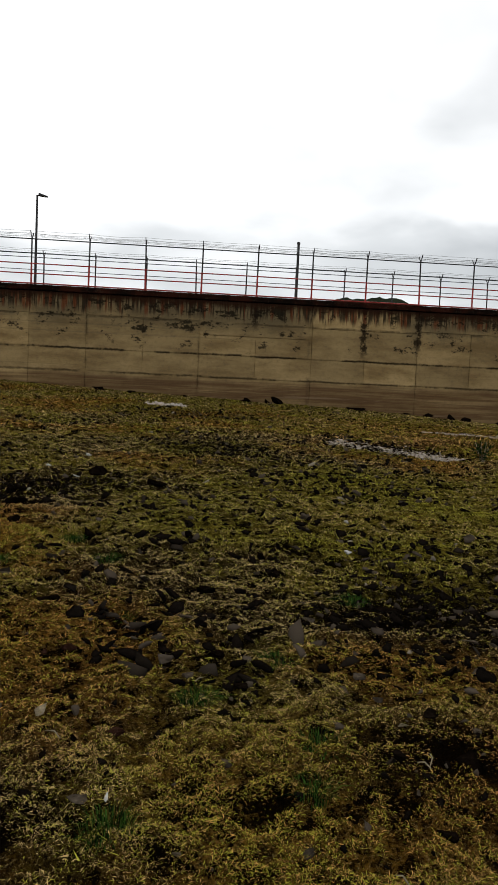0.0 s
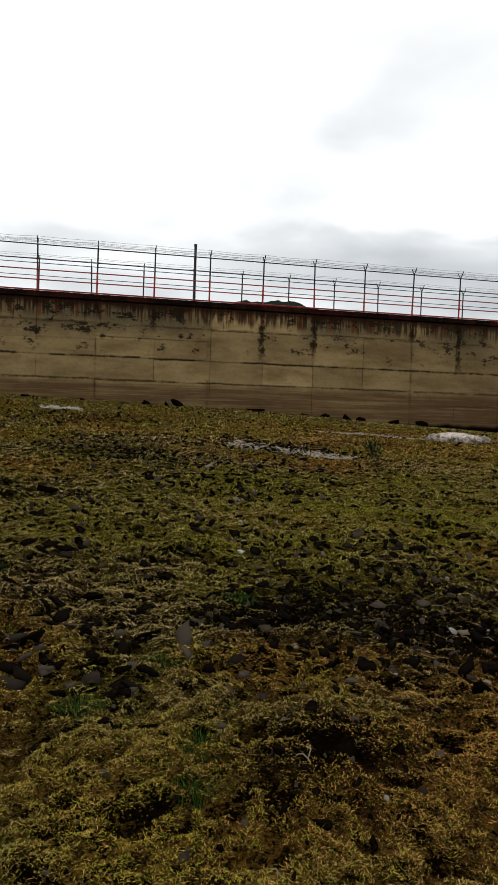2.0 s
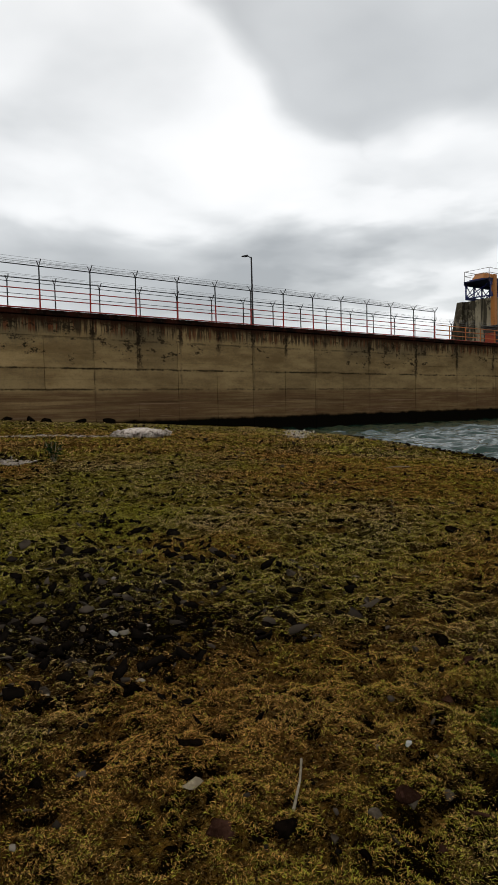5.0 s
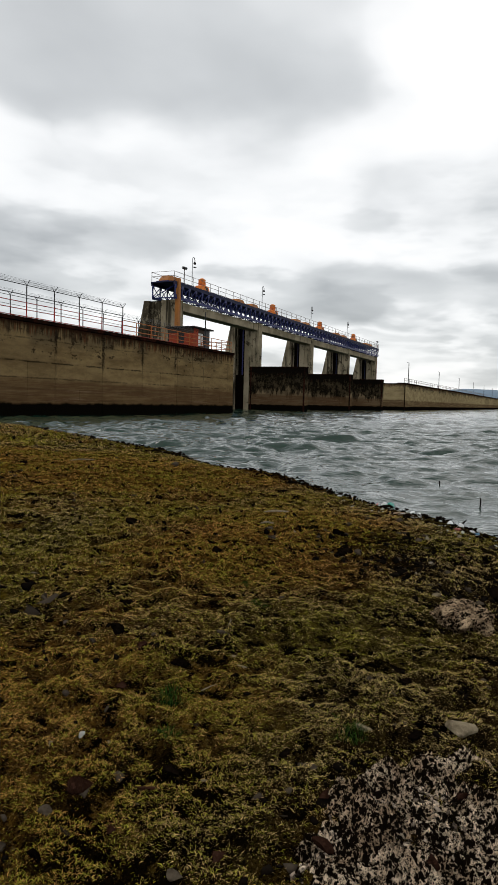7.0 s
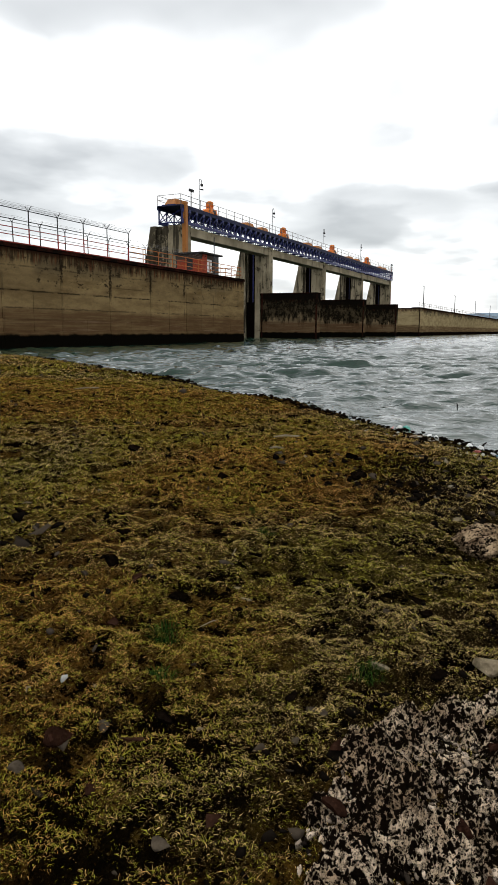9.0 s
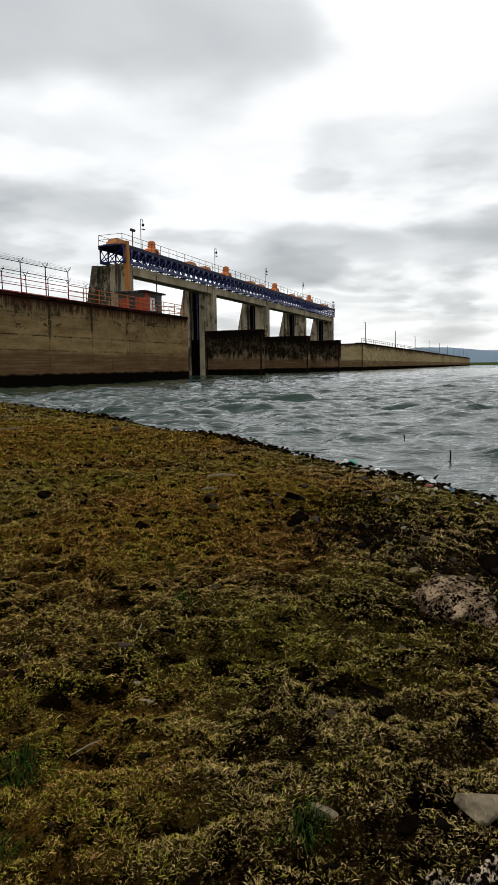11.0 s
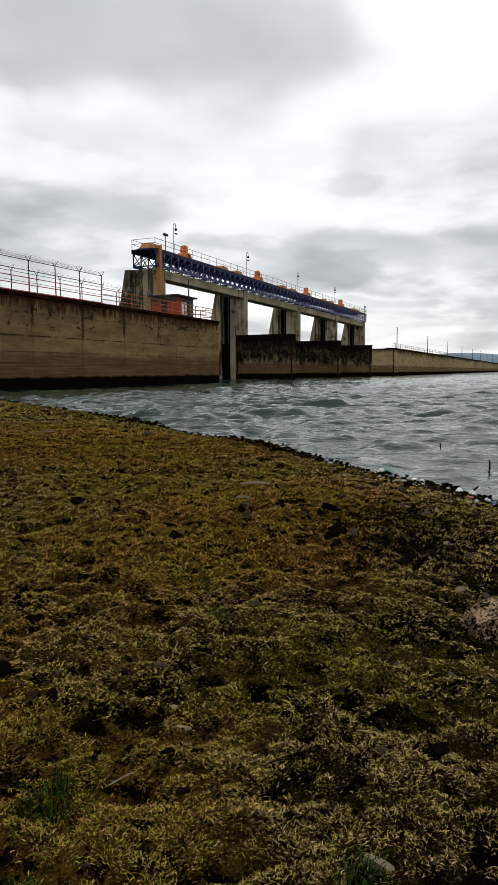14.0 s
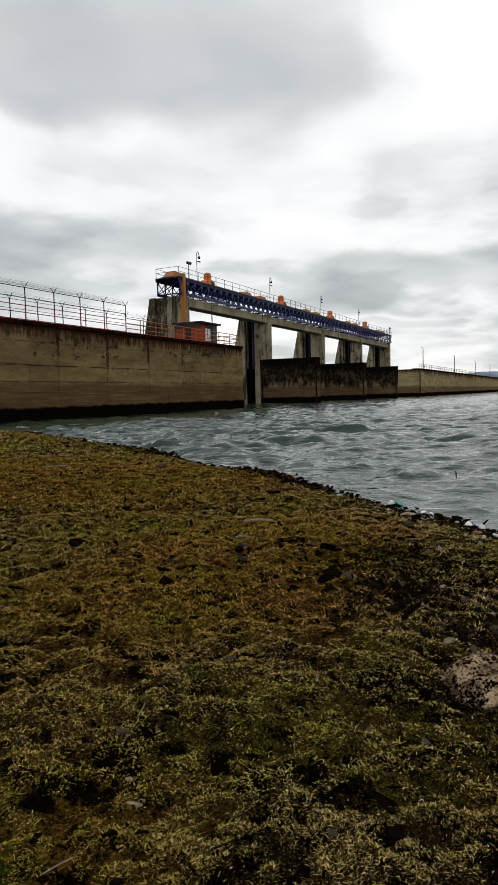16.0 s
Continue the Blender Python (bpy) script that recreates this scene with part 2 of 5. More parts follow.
        for level, seed, amount in ((3.33, 3.0, 0.92), (4.76, 8.0, 0.6), (2.32, 5.0, 0.7)):
            wavy = m.math("MULTIPLY", m.math("SUBTRACT", m.noise(0.7, 4, 0.6, m.pos(1, 1, 0, (seed, 0, 0))), 0.5), 0.16)
            gap = m.math("ABSOLUTE", m.math("SUBTRACT", z, m.math("ADD", wavy, level)))
            gap = m.math("ADD", gap, m.math("MULTIPLY", m.math("SUBTRACT", m.noise(6.0, 4, 0.7), 0.5), 0.10))
            seam = m.math("MULTIPLY", m.math("SUBTRACT", 1.0, m.step(gap, 0.01, 0.075)), m.step(m.noise(0.9, 4, 0.7, m.pos(1, 1, 0.3, (seed, 4, 1))), 0.40, 0.56))
            tone = m.mix(m.math("MULTIPLY", seam, amount), tone, (0.026, 0.019, 0.011))
        far5 = m.math("ABSOLUTE", m.math("SUBTRACT", m.math("FRACT", m.math("DIVIDE", x, 2 * pitch)), 0.5))
        far5 = m.math("ADD", m.math("MULTIPLY", far5, 2 * pitch), m.math("MULTIPLY", m.math("SUBTRACT", m.noise(7.0, 4, 0.7), 0.5), 0.22))
        leak = m.math("MULTIPLY", m.math("SUBTRACT", 1.0, m.step(far5, 0.0, 0.13)), m.step(m.noise(1.1, 5, 0.7, m.pos(1, 1, 1, (9, 1, 5))), 0.44, 0.58))
        tone = m.mix(m.math("MULTIPLY", leak, 0.5), tone, (0.035, 0.025, 0.015))
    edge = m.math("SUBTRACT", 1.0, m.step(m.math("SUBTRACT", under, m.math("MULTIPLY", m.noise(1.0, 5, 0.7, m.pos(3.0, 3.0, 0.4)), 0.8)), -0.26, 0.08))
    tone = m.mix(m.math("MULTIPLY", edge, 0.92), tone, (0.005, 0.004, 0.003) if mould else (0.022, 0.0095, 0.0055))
    if tide:
        wave = m.math("ADD", z, m.math("MULTIPLY", m.noise(0.5, 4), 0.5))
        silt = m.math("SUBTRACT", 1.0, m.step(wave, low + 2.25, low + 2.65))
        lines = m.noise(1.0, 6, 0.68, m.pos(0.16, 0.16, 5.5))
        tone = m.mix(m.math("MULTIPLY", silt, m.math("ADD", 0.42, m.math("MULTIPLY", m.step(lines, 0.36, 0.6), 0.5))), tone, (0.078, 0.042, 0.020))
        pale2 = m.math("MULTIPLY", m.step(lines, 0.55, 0.66), m.math("SUBTRACT", 1.0, m.step(wave, low + 1.9, low + 2.6)))
        tone = m.mix(m.math("MULTIPLY", pale2, 0.35), tone, (0.28, 0.2, 0.12))
        # near-black below about z 0.7, with a ragged upper edge
        foot_band = m.math("SUBTRACT", 1.0, m.step(m.math("ADD", z, m.math("MULTIPLY", m.noise(1.2, 5), 0.35)), 0.80, 1.0))
        tone = m.mix(foot_band, tone, (0.0035, 0.003, 0.002))
    m.color(tone)
    m.bump(m.math("ADD", m.noise(14, 6, 0.7), m.math("MULTIPLY", spots, 1.5)), 0.5, 0.02)
    return m.m


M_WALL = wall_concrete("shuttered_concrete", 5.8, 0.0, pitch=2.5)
M_FAR = wall_concrete("weathered_concrete", 6.2, 0.0, True, (0.24, 0.18, 0.09), (0.40, 0.315, 0.17))
M_NOSE = wall_concrete("pier_nose_concrete", 5.6, 0.0, True, (0.11, 0.08, 0.045), (0.22, 0.165, 0.095), 1.0)


def pier_concrete(name, lo, hi):
    m = Mat(name, 0.95, 0.0, 0.0)
    runs = m.noise(1.0, 5, 0.6, m.pos(1.6, 1.6, 0.12))
    tone = m.mix(m.step(m.noise(0.35, 5), 0.35, 0.7), (0.19, 0.16, 0.105), (0.36, 0.305, 0.21))
    tone = m.mix(m.math("MULTIPLY", m.step(runs, lo, hi), 0.88), tone, (0.02, 0.017, 0.012))
    blotch = m.step(m.noise(1.0, 7, 0.76, m.pos(0.9, 0.9, 0.6, (6, 2, 8))), lo + 0.04, lo + 0.12)
    tone = m.mix(m.math("MULTIPLY", blotch, 0.8), tone, (0.010, 0.008, 0.005))
    m.color(tone).bump(m.noise(6, 6, 0.65), 0.4, 0.03)
    return m.m


M_PIER = pier_concrete("pier_concrete", 0.49, 0.62)
M_BEAM = pier_concrete("beam_concrete", 0.58, 0.72)
M_STAINED = pier_concrete("stained_pier_concrete", 0.38, 0.55)


def coping_mat():
    m = Mat("coping_concrete", 0.95, 0.0, 0.0)
    tone = m.mix(m.step(m.noise(1.3, 5), 0.4, 0.65), (0.006, 0.004, 0.003), (0.026, 0.008, 0.005))
    m.color(m.mix(m.math("MULTIPLY", m.step(m.noise(9, 4), 0.55, 0.7), 0.4), tone, (0.05, 0.036, 0.024)))
    m.bump(m.noise(16, 5), 0.4, 0.02)
    return m.m


M_COPING = coping_mat()
M_RED = painted("red_paint", (0.30, 0.02, 0.014), 0.4, 0.6)
M_DARKSTEEL = painted("dark_steel", (0.014, 0.014, 0.015), 0.15, 0.6)
M_ORANGE = painted("orange_paint", (0.62, 0.19, 0.03), 0.5, 0.5)
M_MOTOR = painted("hoist_orange_paint", (0.75, 0.2, 0.025), 0.35, 0.45)
M_YELLOW = painted("ochre_paint", (0.36, 0.13, 0.02), 0.5, 0.6)
M_GUARD = painted("dull_orange_paint", (0.36, 0.11, 0.02), 0.6, 0.7)
M_BLUE = painted("blue_paint", (0.012, 0.020, 0.115), 0.2, 0.5)
M_NAVY = painted("navy_paint", (0.007, 0.011, 0.042), 0.25, 0.75)
M_RAILGREY = painted("grey_steel", (0.16, 0.13, 0.11), 0.6, 0.5)
M_GALV = painted("galvanised_steel", (0.30, 0.31, 0.32), 0.2, 0.45)
M_BLACK = painted("black_steel", (0.012, 0.012, 0.013), 0.2, 0.5)
M_BRICKRED = painted("brick_red_paint", (0.30, 0.045, 0.016), 0.6, 0.8)
M_PLASTER = painted("brown_plaster", (0.06, 0.042, 0.03), 0.4, 0.9)
M_WHITE = painted("white_paint", (0.75, 0.75, 0.73), 0.15, 0.6)
M_ROOF = painted("roof_sheet", (0.02, 0.017, 0.015), 0.3, 0.9)
M_WIRE = Mat("wire_steel", 0.5, 0.8).color((0.12, 0.12, 0.12)).m


def soil_mat():
    """Turf seen from above: soil, moss, lying straw in all directions, black clods and painted shade between clumps."""
    m = Mat("turf_soil", 1.0, 0.0, 0.0)
    fine = m.noise(9.0, 6, 0.7)
    grit = m.noise(34.0, 6, 0.78)
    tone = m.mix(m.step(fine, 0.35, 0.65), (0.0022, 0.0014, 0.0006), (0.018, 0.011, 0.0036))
    moss = m.step(m.noise(0.55, 5, 0.65, m.pos(1, 1, 1, (5, 2, 0))), 0.44, 0.58)
    moss = m.math("MAXIMUM", moss, m.blob(1.0, -22.8, 4.0, 3.8))
    verge = m.step(m.math("ADD", m.height()["Y"], m.math("MULTIPLY", m.noise(0.4, 4, 0.6), 6.0)), -13.0, -6.0)
    moss = m.math("MAXIMUM", moss, verge)
    # moss thinned near the walk, so gaps between blades are coloured as shade
    gap_shade = m.math("MULTIPLY", m.blob(-0.6, -29.2, 5.0, 4.2), 0.7)
    moss = m.math("MULTIPLY", moss, m.math("SUBTRACT", 1.0, gap_shade))
    tone = m.mix(m.math("MULTIPLY", moss, 0.82), tone, m.mix(m.step(grit, 0.4, 0.65), (0.010, 0.008, 0.001), (0.22, 0.17, 0.019)))
    rusty = m.step(m.noise(0.3, 4, 0.6, m.pos(1, 1, 1, (11, 7, 0))), 0.5, 0.64)
    rusty = m.math("MAXIMUM", m.math("MAXIMUM", rusty, m.math("MAXIMUM", m.blob(6.8, -23.5, 4.2, 4.5), m.math("MULTIPLY", m.blob(7.0, -13.0, 9.0, 8.0), 0.75))), m.math("MAXIMUM", m.blob(3.8, -27.8, 3.2, 1.6), m.math("MAXIMUM", m.blob(-2.9, -26.9, 1.1, 0.9), m.blob(-1.1, -27.2, 0.8, 0.5))))
    tone = m.mix(m.math("MULTIPLY", m.math("MULTIPLY", rusty, m.math("SUBTRACT", 1.0, m.math("MULTIPLY", gap_shade, 0.6))), 0.8), tone, m.mix(m.step(grit, 0.4, 0.65), (0.014, 0.006, 0.0012), (0.23, 0.105, 0.017)))
    # straw strands, with the shade in the gaps between them painted near-black
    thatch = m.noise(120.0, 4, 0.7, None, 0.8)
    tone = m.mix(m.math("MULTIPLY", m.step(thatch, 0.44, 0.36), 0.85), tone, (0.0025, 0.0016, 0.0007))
    tone = m.mix(m.math("MULTIPLY", m.step(thatch, 0.56, 0.66), 0.55), tone, (0.30, 0.215, 0.085))
    # black spots: dark clods together with painted shade between the clumps
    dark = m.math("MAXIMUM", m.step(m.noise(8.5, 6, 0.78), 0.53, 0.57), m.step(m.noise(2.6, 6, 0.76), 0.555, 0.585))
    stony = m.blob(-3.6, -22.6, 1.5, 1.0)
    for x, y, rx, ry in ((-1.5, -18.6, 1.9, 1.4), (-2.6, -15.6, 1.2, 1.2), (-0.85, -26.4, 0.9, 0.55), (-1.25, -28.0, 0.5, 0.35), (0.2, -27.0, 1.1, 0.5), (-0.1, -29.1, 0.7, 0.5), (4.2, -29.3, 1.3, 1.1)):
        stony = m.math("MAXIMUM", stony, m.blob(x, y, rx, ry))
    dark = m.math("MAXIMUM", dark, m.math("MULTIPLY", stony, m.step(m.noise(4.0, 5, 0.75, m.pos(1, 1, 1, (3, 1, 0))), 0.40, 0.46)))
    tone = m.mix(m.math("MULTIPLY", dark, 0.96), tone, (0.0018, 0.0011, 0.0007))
    m.color(tone)
    m.bump(m.math("ADD", m.math("SUBTRACT", m.math("ADD", m.math("MULTIPLY", fine, 1.4), grit), m.math("MULTIPLY", dark, 0.8)), m.math("MULTIPLY", thatch, 0.5)), 1.0, 0.03)
    return m.m


M_SOIL = soil_mat()


def blade_mat(name, greens, straws, green_share):
    """Short turf: each blade its own tone, in green and straw patches."""
    m = Mat(name, 0.8, 0.0, 0.0)
    r = m.island()
    patch = m.noise(0.55, 4, 0.6, m.pos(1, 1, 1, (5, 2, 0)))
    shade = m.math("POWER", m.math("FRACT", m.math("MULTIPLY", r, 7.31)), 1.85)
    green = m.mix(shade, *greens)
    straw = m.mix(shade, *straws)
    rusty = m.step(m.noise(0.3, 4, 0.6, m.pos(1, 1, 1, (11, 7, 0))), 0.5, 0.66)
    rusty = m.math("MAXIMUM", m.math("MAXIMUM", rusty, m.math("MAXIMUM", m.blob(6.8, -23.5, 4.2, 4.5), m.math("MULTIPLY", m.blob(7.0, -13.0, 9.0, 8.0), 0.75))), m.math("MAXIMUM", m.blob(3.8, -27.8, 3.2, 1.6), m.math("MAXIMUM", m.blob(-2.9, -26.9, 1.1, 0.9), m.blob(-1.1, -27.2, 0.8, 0.5))))
    patch = m.math("ADD", patch, m.math("MULTIPLY", m.blob(0.2, -23.2, 3.4, 3.2), 0.14))
    straw = m.mix(m.math("MULTIPLY", rusty, 0.75), straw, m.mix(shade, (0.020, 0.007, 0.001), (0.80, 0.35, 0.06)))
    pick = m.step(m.math("ADD", patch, m.math("MULTIPLY", m.math("SUBTRACT", r, 0.5), 0.5)), 0.62 - green_share * 0.3, 0.70 - green_share * 0.3)
    m.color(m.mix(pick, straw, green))
    return m.m


M_BLADE = blade_mat("turf_blades", ((0.011, 0.0105, 0.0012), (0.45, 0.415, 0.045)), ((0.018, 0.0092, 0.0018), (0.84, 0.60, 0.26)), 0.45)
M_TUFT = blade_mat("green_tuft_blades", ((0.004, 0.012, 0.003), (0.045, 0.095, 0.014)), ((0.004, 0.012, 0.003), (0.06, 0.10, 0.018)), 1.0)
M_BUSH = blade_mat("shrub_leaves", ((0.008, 0.018, 0.006), (0.02, 0.045, 0.012)), ((0.008, 0.018, 0.006), (0.03, 0.05, 0.014)), 1.0)


def stone_mat(name, dark, light, rough=0.9, lichen=0.3):
    m = Mat(name, rough, 0.0, 0.0)
    tone = m.mix(m.step(m.noise(14, 6, 0.65), 0.3, 0.7), dark, light)
    tone = m.mix(m.math("MULTIPLY", m.random(), 0.4), tone, tuple(c * 0.5 for c in dark))
    tone = m.mix(m.math("MULTIPLY", m.step(m.noise(60, 3, 0.6), 0.56, 0.7), lichen), tone, tuple(min(0.6, c * 1.8) for c in light))
    m.color(tone).bump(m.math("ADD", m.noise(30, 6, 0.7), m.voronoi(55)), 0.7, 0.012)
    return m.m


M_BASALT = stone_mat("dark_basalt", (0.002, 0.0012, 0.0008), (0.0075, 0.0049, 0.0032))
M_SLATE = stone_mat("grey_stone", (0.022, 0.0165, 0.0115), (0.085, 0.067, 0.047))
M_REDSTONE = stone_mat("reddish_stone", (0.012, 0.0055, 0.0035), (0.05, 0.023, 0.0145))
M_PALE = stone_mat("pale_stone", (0.14, 0.112, 0.070), (0.29, 0.235, 0.155))
M_CHALK = stone_mat("white_stone", (0.32, 0.31, 0.28), (0.6, 0.59, 0.55), 0.7, 0.1)


def gravel_mat():
    m = Mat("loose_stones", 0.95, 0.0, 0.0)
    r = m.island()
    tone = m.mix(m.noise(25, 5), (0.0016, 0.0012, 0.0009), (0.009, 0.0066, 0.005))
    tone = m.mix(m.math("MULTIPLY", m.step(r, 0.72, 0.97), 0.85), tone, (0.072, 0.056, 0.040))
    tone = m.mix(m.step(r, 0.988, 0.990), tone, (0.20, 0.17, 0.13))
    m.color(tone).bump(m.noise(45, 5, 0.7), 0.6, 0.01)
    return m.m


M_GRAVEL = gravel_mat()


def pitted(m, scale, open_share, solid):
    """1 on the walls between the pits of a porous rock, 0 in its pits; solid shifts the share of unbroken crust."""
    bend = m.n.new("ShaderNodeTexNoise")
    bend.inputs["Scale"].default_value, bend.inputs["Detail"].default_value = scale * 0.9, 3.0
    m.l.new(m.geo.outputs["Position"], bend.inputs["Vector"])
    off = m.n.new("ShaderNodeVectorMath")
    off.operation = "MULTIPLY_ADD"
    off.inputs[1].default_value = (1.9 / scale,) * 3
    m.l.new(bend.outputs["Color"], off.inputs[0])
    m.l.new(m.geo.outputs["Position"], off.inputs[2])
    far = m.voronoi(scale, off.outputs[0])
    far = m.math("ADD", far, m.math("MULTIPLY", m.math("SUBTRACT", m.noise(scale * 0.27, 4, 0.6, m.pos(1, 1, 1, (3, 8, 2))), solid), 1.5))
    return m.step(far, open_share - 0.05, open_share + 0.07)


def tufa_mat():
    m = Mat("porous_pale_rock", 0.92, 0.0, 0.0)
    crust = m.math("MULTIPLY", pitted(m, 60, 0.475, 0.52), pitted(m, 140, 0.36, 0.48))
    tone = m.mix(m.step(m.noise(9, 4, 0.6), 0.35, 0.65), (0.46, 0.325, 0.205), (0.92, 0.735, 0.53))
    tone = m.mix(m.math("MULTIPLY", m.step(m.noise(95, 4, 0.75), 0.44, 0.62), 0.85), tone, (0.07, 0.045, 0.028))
    # the shade inside the pits is painted into the colour as near-black
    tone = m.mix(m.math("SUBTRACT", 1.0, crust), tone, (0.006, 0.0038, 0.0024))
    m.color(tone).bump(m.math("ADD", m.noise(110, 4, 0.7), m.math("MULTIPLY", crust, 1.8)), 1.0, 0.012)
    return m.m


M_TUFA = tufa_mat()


def pitted_mat():
    m = Mat("pitted_rock", 0.95, 0.0, 0.0)
    tone = m.mix(m.step(m.noise(14, 5, 0.7), 0.35, 0.65), (0.10, 0.064, 0.036), (0.44, 0.32, 0.20))
    crust = pitted(m, 80, 0.47, 0.49)
    # pit shade is put into the colour here too
    m.color(m.mix(m.math("SUBTRACT", 1.0, crust), tone, (0.006, 0.004, 0.0025)))
    m.bump(m.math("ADD", m.noise(90, 4), m.math("MULTIPLY", crust, 1.5)), 1.0, 0.015)
    return m.m


M_PITTED = pitted_mat()


def crumb_mat():
    m = Mat("crumbled_rock", 0.95, 0.0, 0.0)
    r = m.island()
    tone = m.mix(r, (0.06, 0.042, 0.03), (0.66, 0.53, 0.40))
    tone = m.mix(m.step(m.math("FRACT", m.math("MULTIPLY", r, 5.7)), 0.62, 0.7), tone, (0.012, 0.009, 0.007))
    tone = m.mix(m.math("MULTIPLY", m.step(m.noise(130, 3, 0.6), 0.5, 0.6), 0.8), tone, (0.02, 0.015, 0.012))
    m.color(tone).bump(m.noise(150, 3), 0.8, 0.006)
    return m.m


M_CRUMB = crumb_mat()
M_TWIG = stone_mat("dry_wood", (0.16, 0.13, 0.09), (0.34, 0.29, 0.21), 0.8)
M_FOAM = stone_mat("pale_crust", (0.25, 0.205, 0.17), (0.64, 0.56, 0.48), 0.8, 0.2)


def water_mat():
    m = Mat("lake_water", 0.06, 0.0, 0.5)
    m.p.inputs["IOR"].default_value = 1.33
    m.color(m.mix(m.noise(0.06, 3), (0.007, 0.022, 0.014), (0.012, 0.034, 0.022)))
    spin = m.n.new("ShaderNodeMapping")
    spin.inputs["Rotation"].default_value = (0, 0, radians(-25.5))
    m.l.new(m.geo.outputs["Position"], spin.inputs["Vector"])

    def stretched(sx, sy):
        n = m.n.new("ShaderNodeMapping")
        n.inputs["Scale"].default_value = (sx, sy, 1.0)
        m.l.new(spin.outputs[0], n.inputs["Vector"])
        return n.outputs[0]

    small = m.noise(1.0, 4, 0.55, stretched(1.7, 0.85), 0.5)
    tiny = m.noise(1.0, 2, 0.5, stretched(6.5, 3.0), 0.2)
    m.bump(m.math("ADD", small, m.math("MULTIPLY", tiny, 0.25)), 1.0, 0.09)
    return m.m


M_WATER = water_mat()
M_FOAMY = Mat("water_foam", 0.6).color((0.62, 0.64, 0.63)).m
M_FARGREEN = stone_mat("meadow", (0.035, 0.05, 0.012), (0.07, 0.09, 0.025), 1.0, 0.1)
M_HILL = stone_mat("wooded_hill", (0.012, 0.016, 0.010), (0.03, 0.034, 0.02), 1.0, 0.1)
# the blue haze of distance is mixed into this base colour
M_MOUNT = Mat("distant_mountain", 1.0).color((0.15, 0.21, 0.27)).m

# ---- mesh helpers ----


def box(bm, lo, hi, m=None):
    r = bmesh.ops.create_cube(bm, size=1.0, matrix=Matrix.Translation([(a + b) / 2 for a, b in zip(lo, hi)]) @ Matrix.Diagonal((*[b - a for a, b in zip(lo, hi)], 1)))
    if m is not None:
        bmesh.ops.transform(bm, matrix=m, verts=r["verts"])
    return r["verts"]


def rod(bm, a, b, r, sides=6, r2=None):
    a, b = Vector(a), Vector(b)
    d = b - a
    m = Matrix.Translation((a + b) / 2) @ d.to_track_quat("Z", "Y").to_matrix().to_4x4()
    bmesh.ops.create_cone(bm, cap_ends=True, segments=sides, radius1=r, radius2=r if r2 is None else r2, depth=d.length, matrix=m)


def prism(bm, outline, x0, x1):
    """An outline in (y, z), drawn out along x."""
    a = [bm.verts.new((x0, y, z)) for y, z in outline]
    b = [bm.verts.new((x1, y, z)) for y, z in outline]
    n = len(outline)
    bm.faces.new(a)
    bm.faces.new(b[::-1])
    for k in range(n):
        bm.faces.new((a[k], b[k], b[(k + 1) % n], a[(k + 1) % n]))
    bmesh.ops.recalc_face_normals(bm, faces=bm.faces)


def mesh_of(bm, name, *mats):
    me = bpy.data.meshes.new(name)
    bm.to_mesh(me)
    bm.free()
    for m in mats:
        me.materials.append(m)
    return me


def part(name, bm, material, parent, label=""):
    ob = new(name, mesh_of(bm, name, material))
    ob.parent = parent
    return tagged(ob, label) if label else ob


def shared(name, me, parent, place=(0, 0, 0)):
    ob = new(name, me)
    ob.parent, ob.location = parent, place
    return ob


def root(name, label, category, group="", kind="", place=(0, 0, 0)):
    ob = new(name)
    ob.location = place
    return tagged(ob, label, category, group, kind)


def bevel(bm, w=0.02, seg=1):
    bmesh.ops.bevel(bm, geom=bm.edges[:], offset=w, segments=seg, affect="EDGES", profile=0.6)


def array_mesh(name, verts, faces, mat, smooth=False):
    me = bpy.data.meshes.new(name)
    verts, faces = np.asarray(verts, np.float32), np.asarray(faces, np.int32)
    k = faces.shape[1]
    me.vertices.add(len(verts))
    me.vertices.foreach_set("co", verts.ravel())
    me.loops.add(faces.size)
    me.loops.foreach_set("vertex_index", faces.ravel())
    me.polygons.add(len(faces))
    me.polygons.foreach_set("loop_start", np.arange(0, faces.size, k, dtype=np.int32))
    me.polygons.foreach_set("loop_total", np.full(len(faces), k, np.int32))
    if smooth:
        me.polygons.foreach_set("use_smooth", np.ones(len(faces), bool))
    me.update(calc_edges=True)
    me.materials.append(mat)
    return me


def grid_faces(nu, nv):
    i = np.arange(nu * nv).reshape(nu, nv)
    return np.stack([i[:-1, :-1], i[1:, :-1], i[1:, 1:], i[:-1, 1:]], -1).reshape(-1, 4)


class Lattice:
    """Smooth value noise in the plane."""

    def __init__(self, seed):
        self.v = np.random.default_rng(seed).random((256, 256))

    def at(self, x, y):
        xi, yi = np.floor(x).astype(int), np.floor(y).astype(int)
        fx, fy = x - xi, y - yi
        fx, fy = fx * fx * (3 - 2 * fx), fy * fy * (3 - 2 * fy)
        v, a, b, c, d = self.v, xi % 256, yi % 256, (xi + 1) % 256, (yi + 1) % 256
        return (v[a, b] * (1 - fx) + v[c, b] * fx) * (1 - fy) + (v[a, d] * (1 - fx) + v[c, d] * fx) * fy

    def fbm(self, x, y, octaves=4, gain=0.5):
        s, amp, total = 0.0, 1.0, 0.0
        for _ in range(octaves):
            s, total = s + amp * self.at(x, y), total + amp
            x, y, amp = x * 2.03 + 17.1, y * 2.03 + 9.7, amp * gain
        return s / total


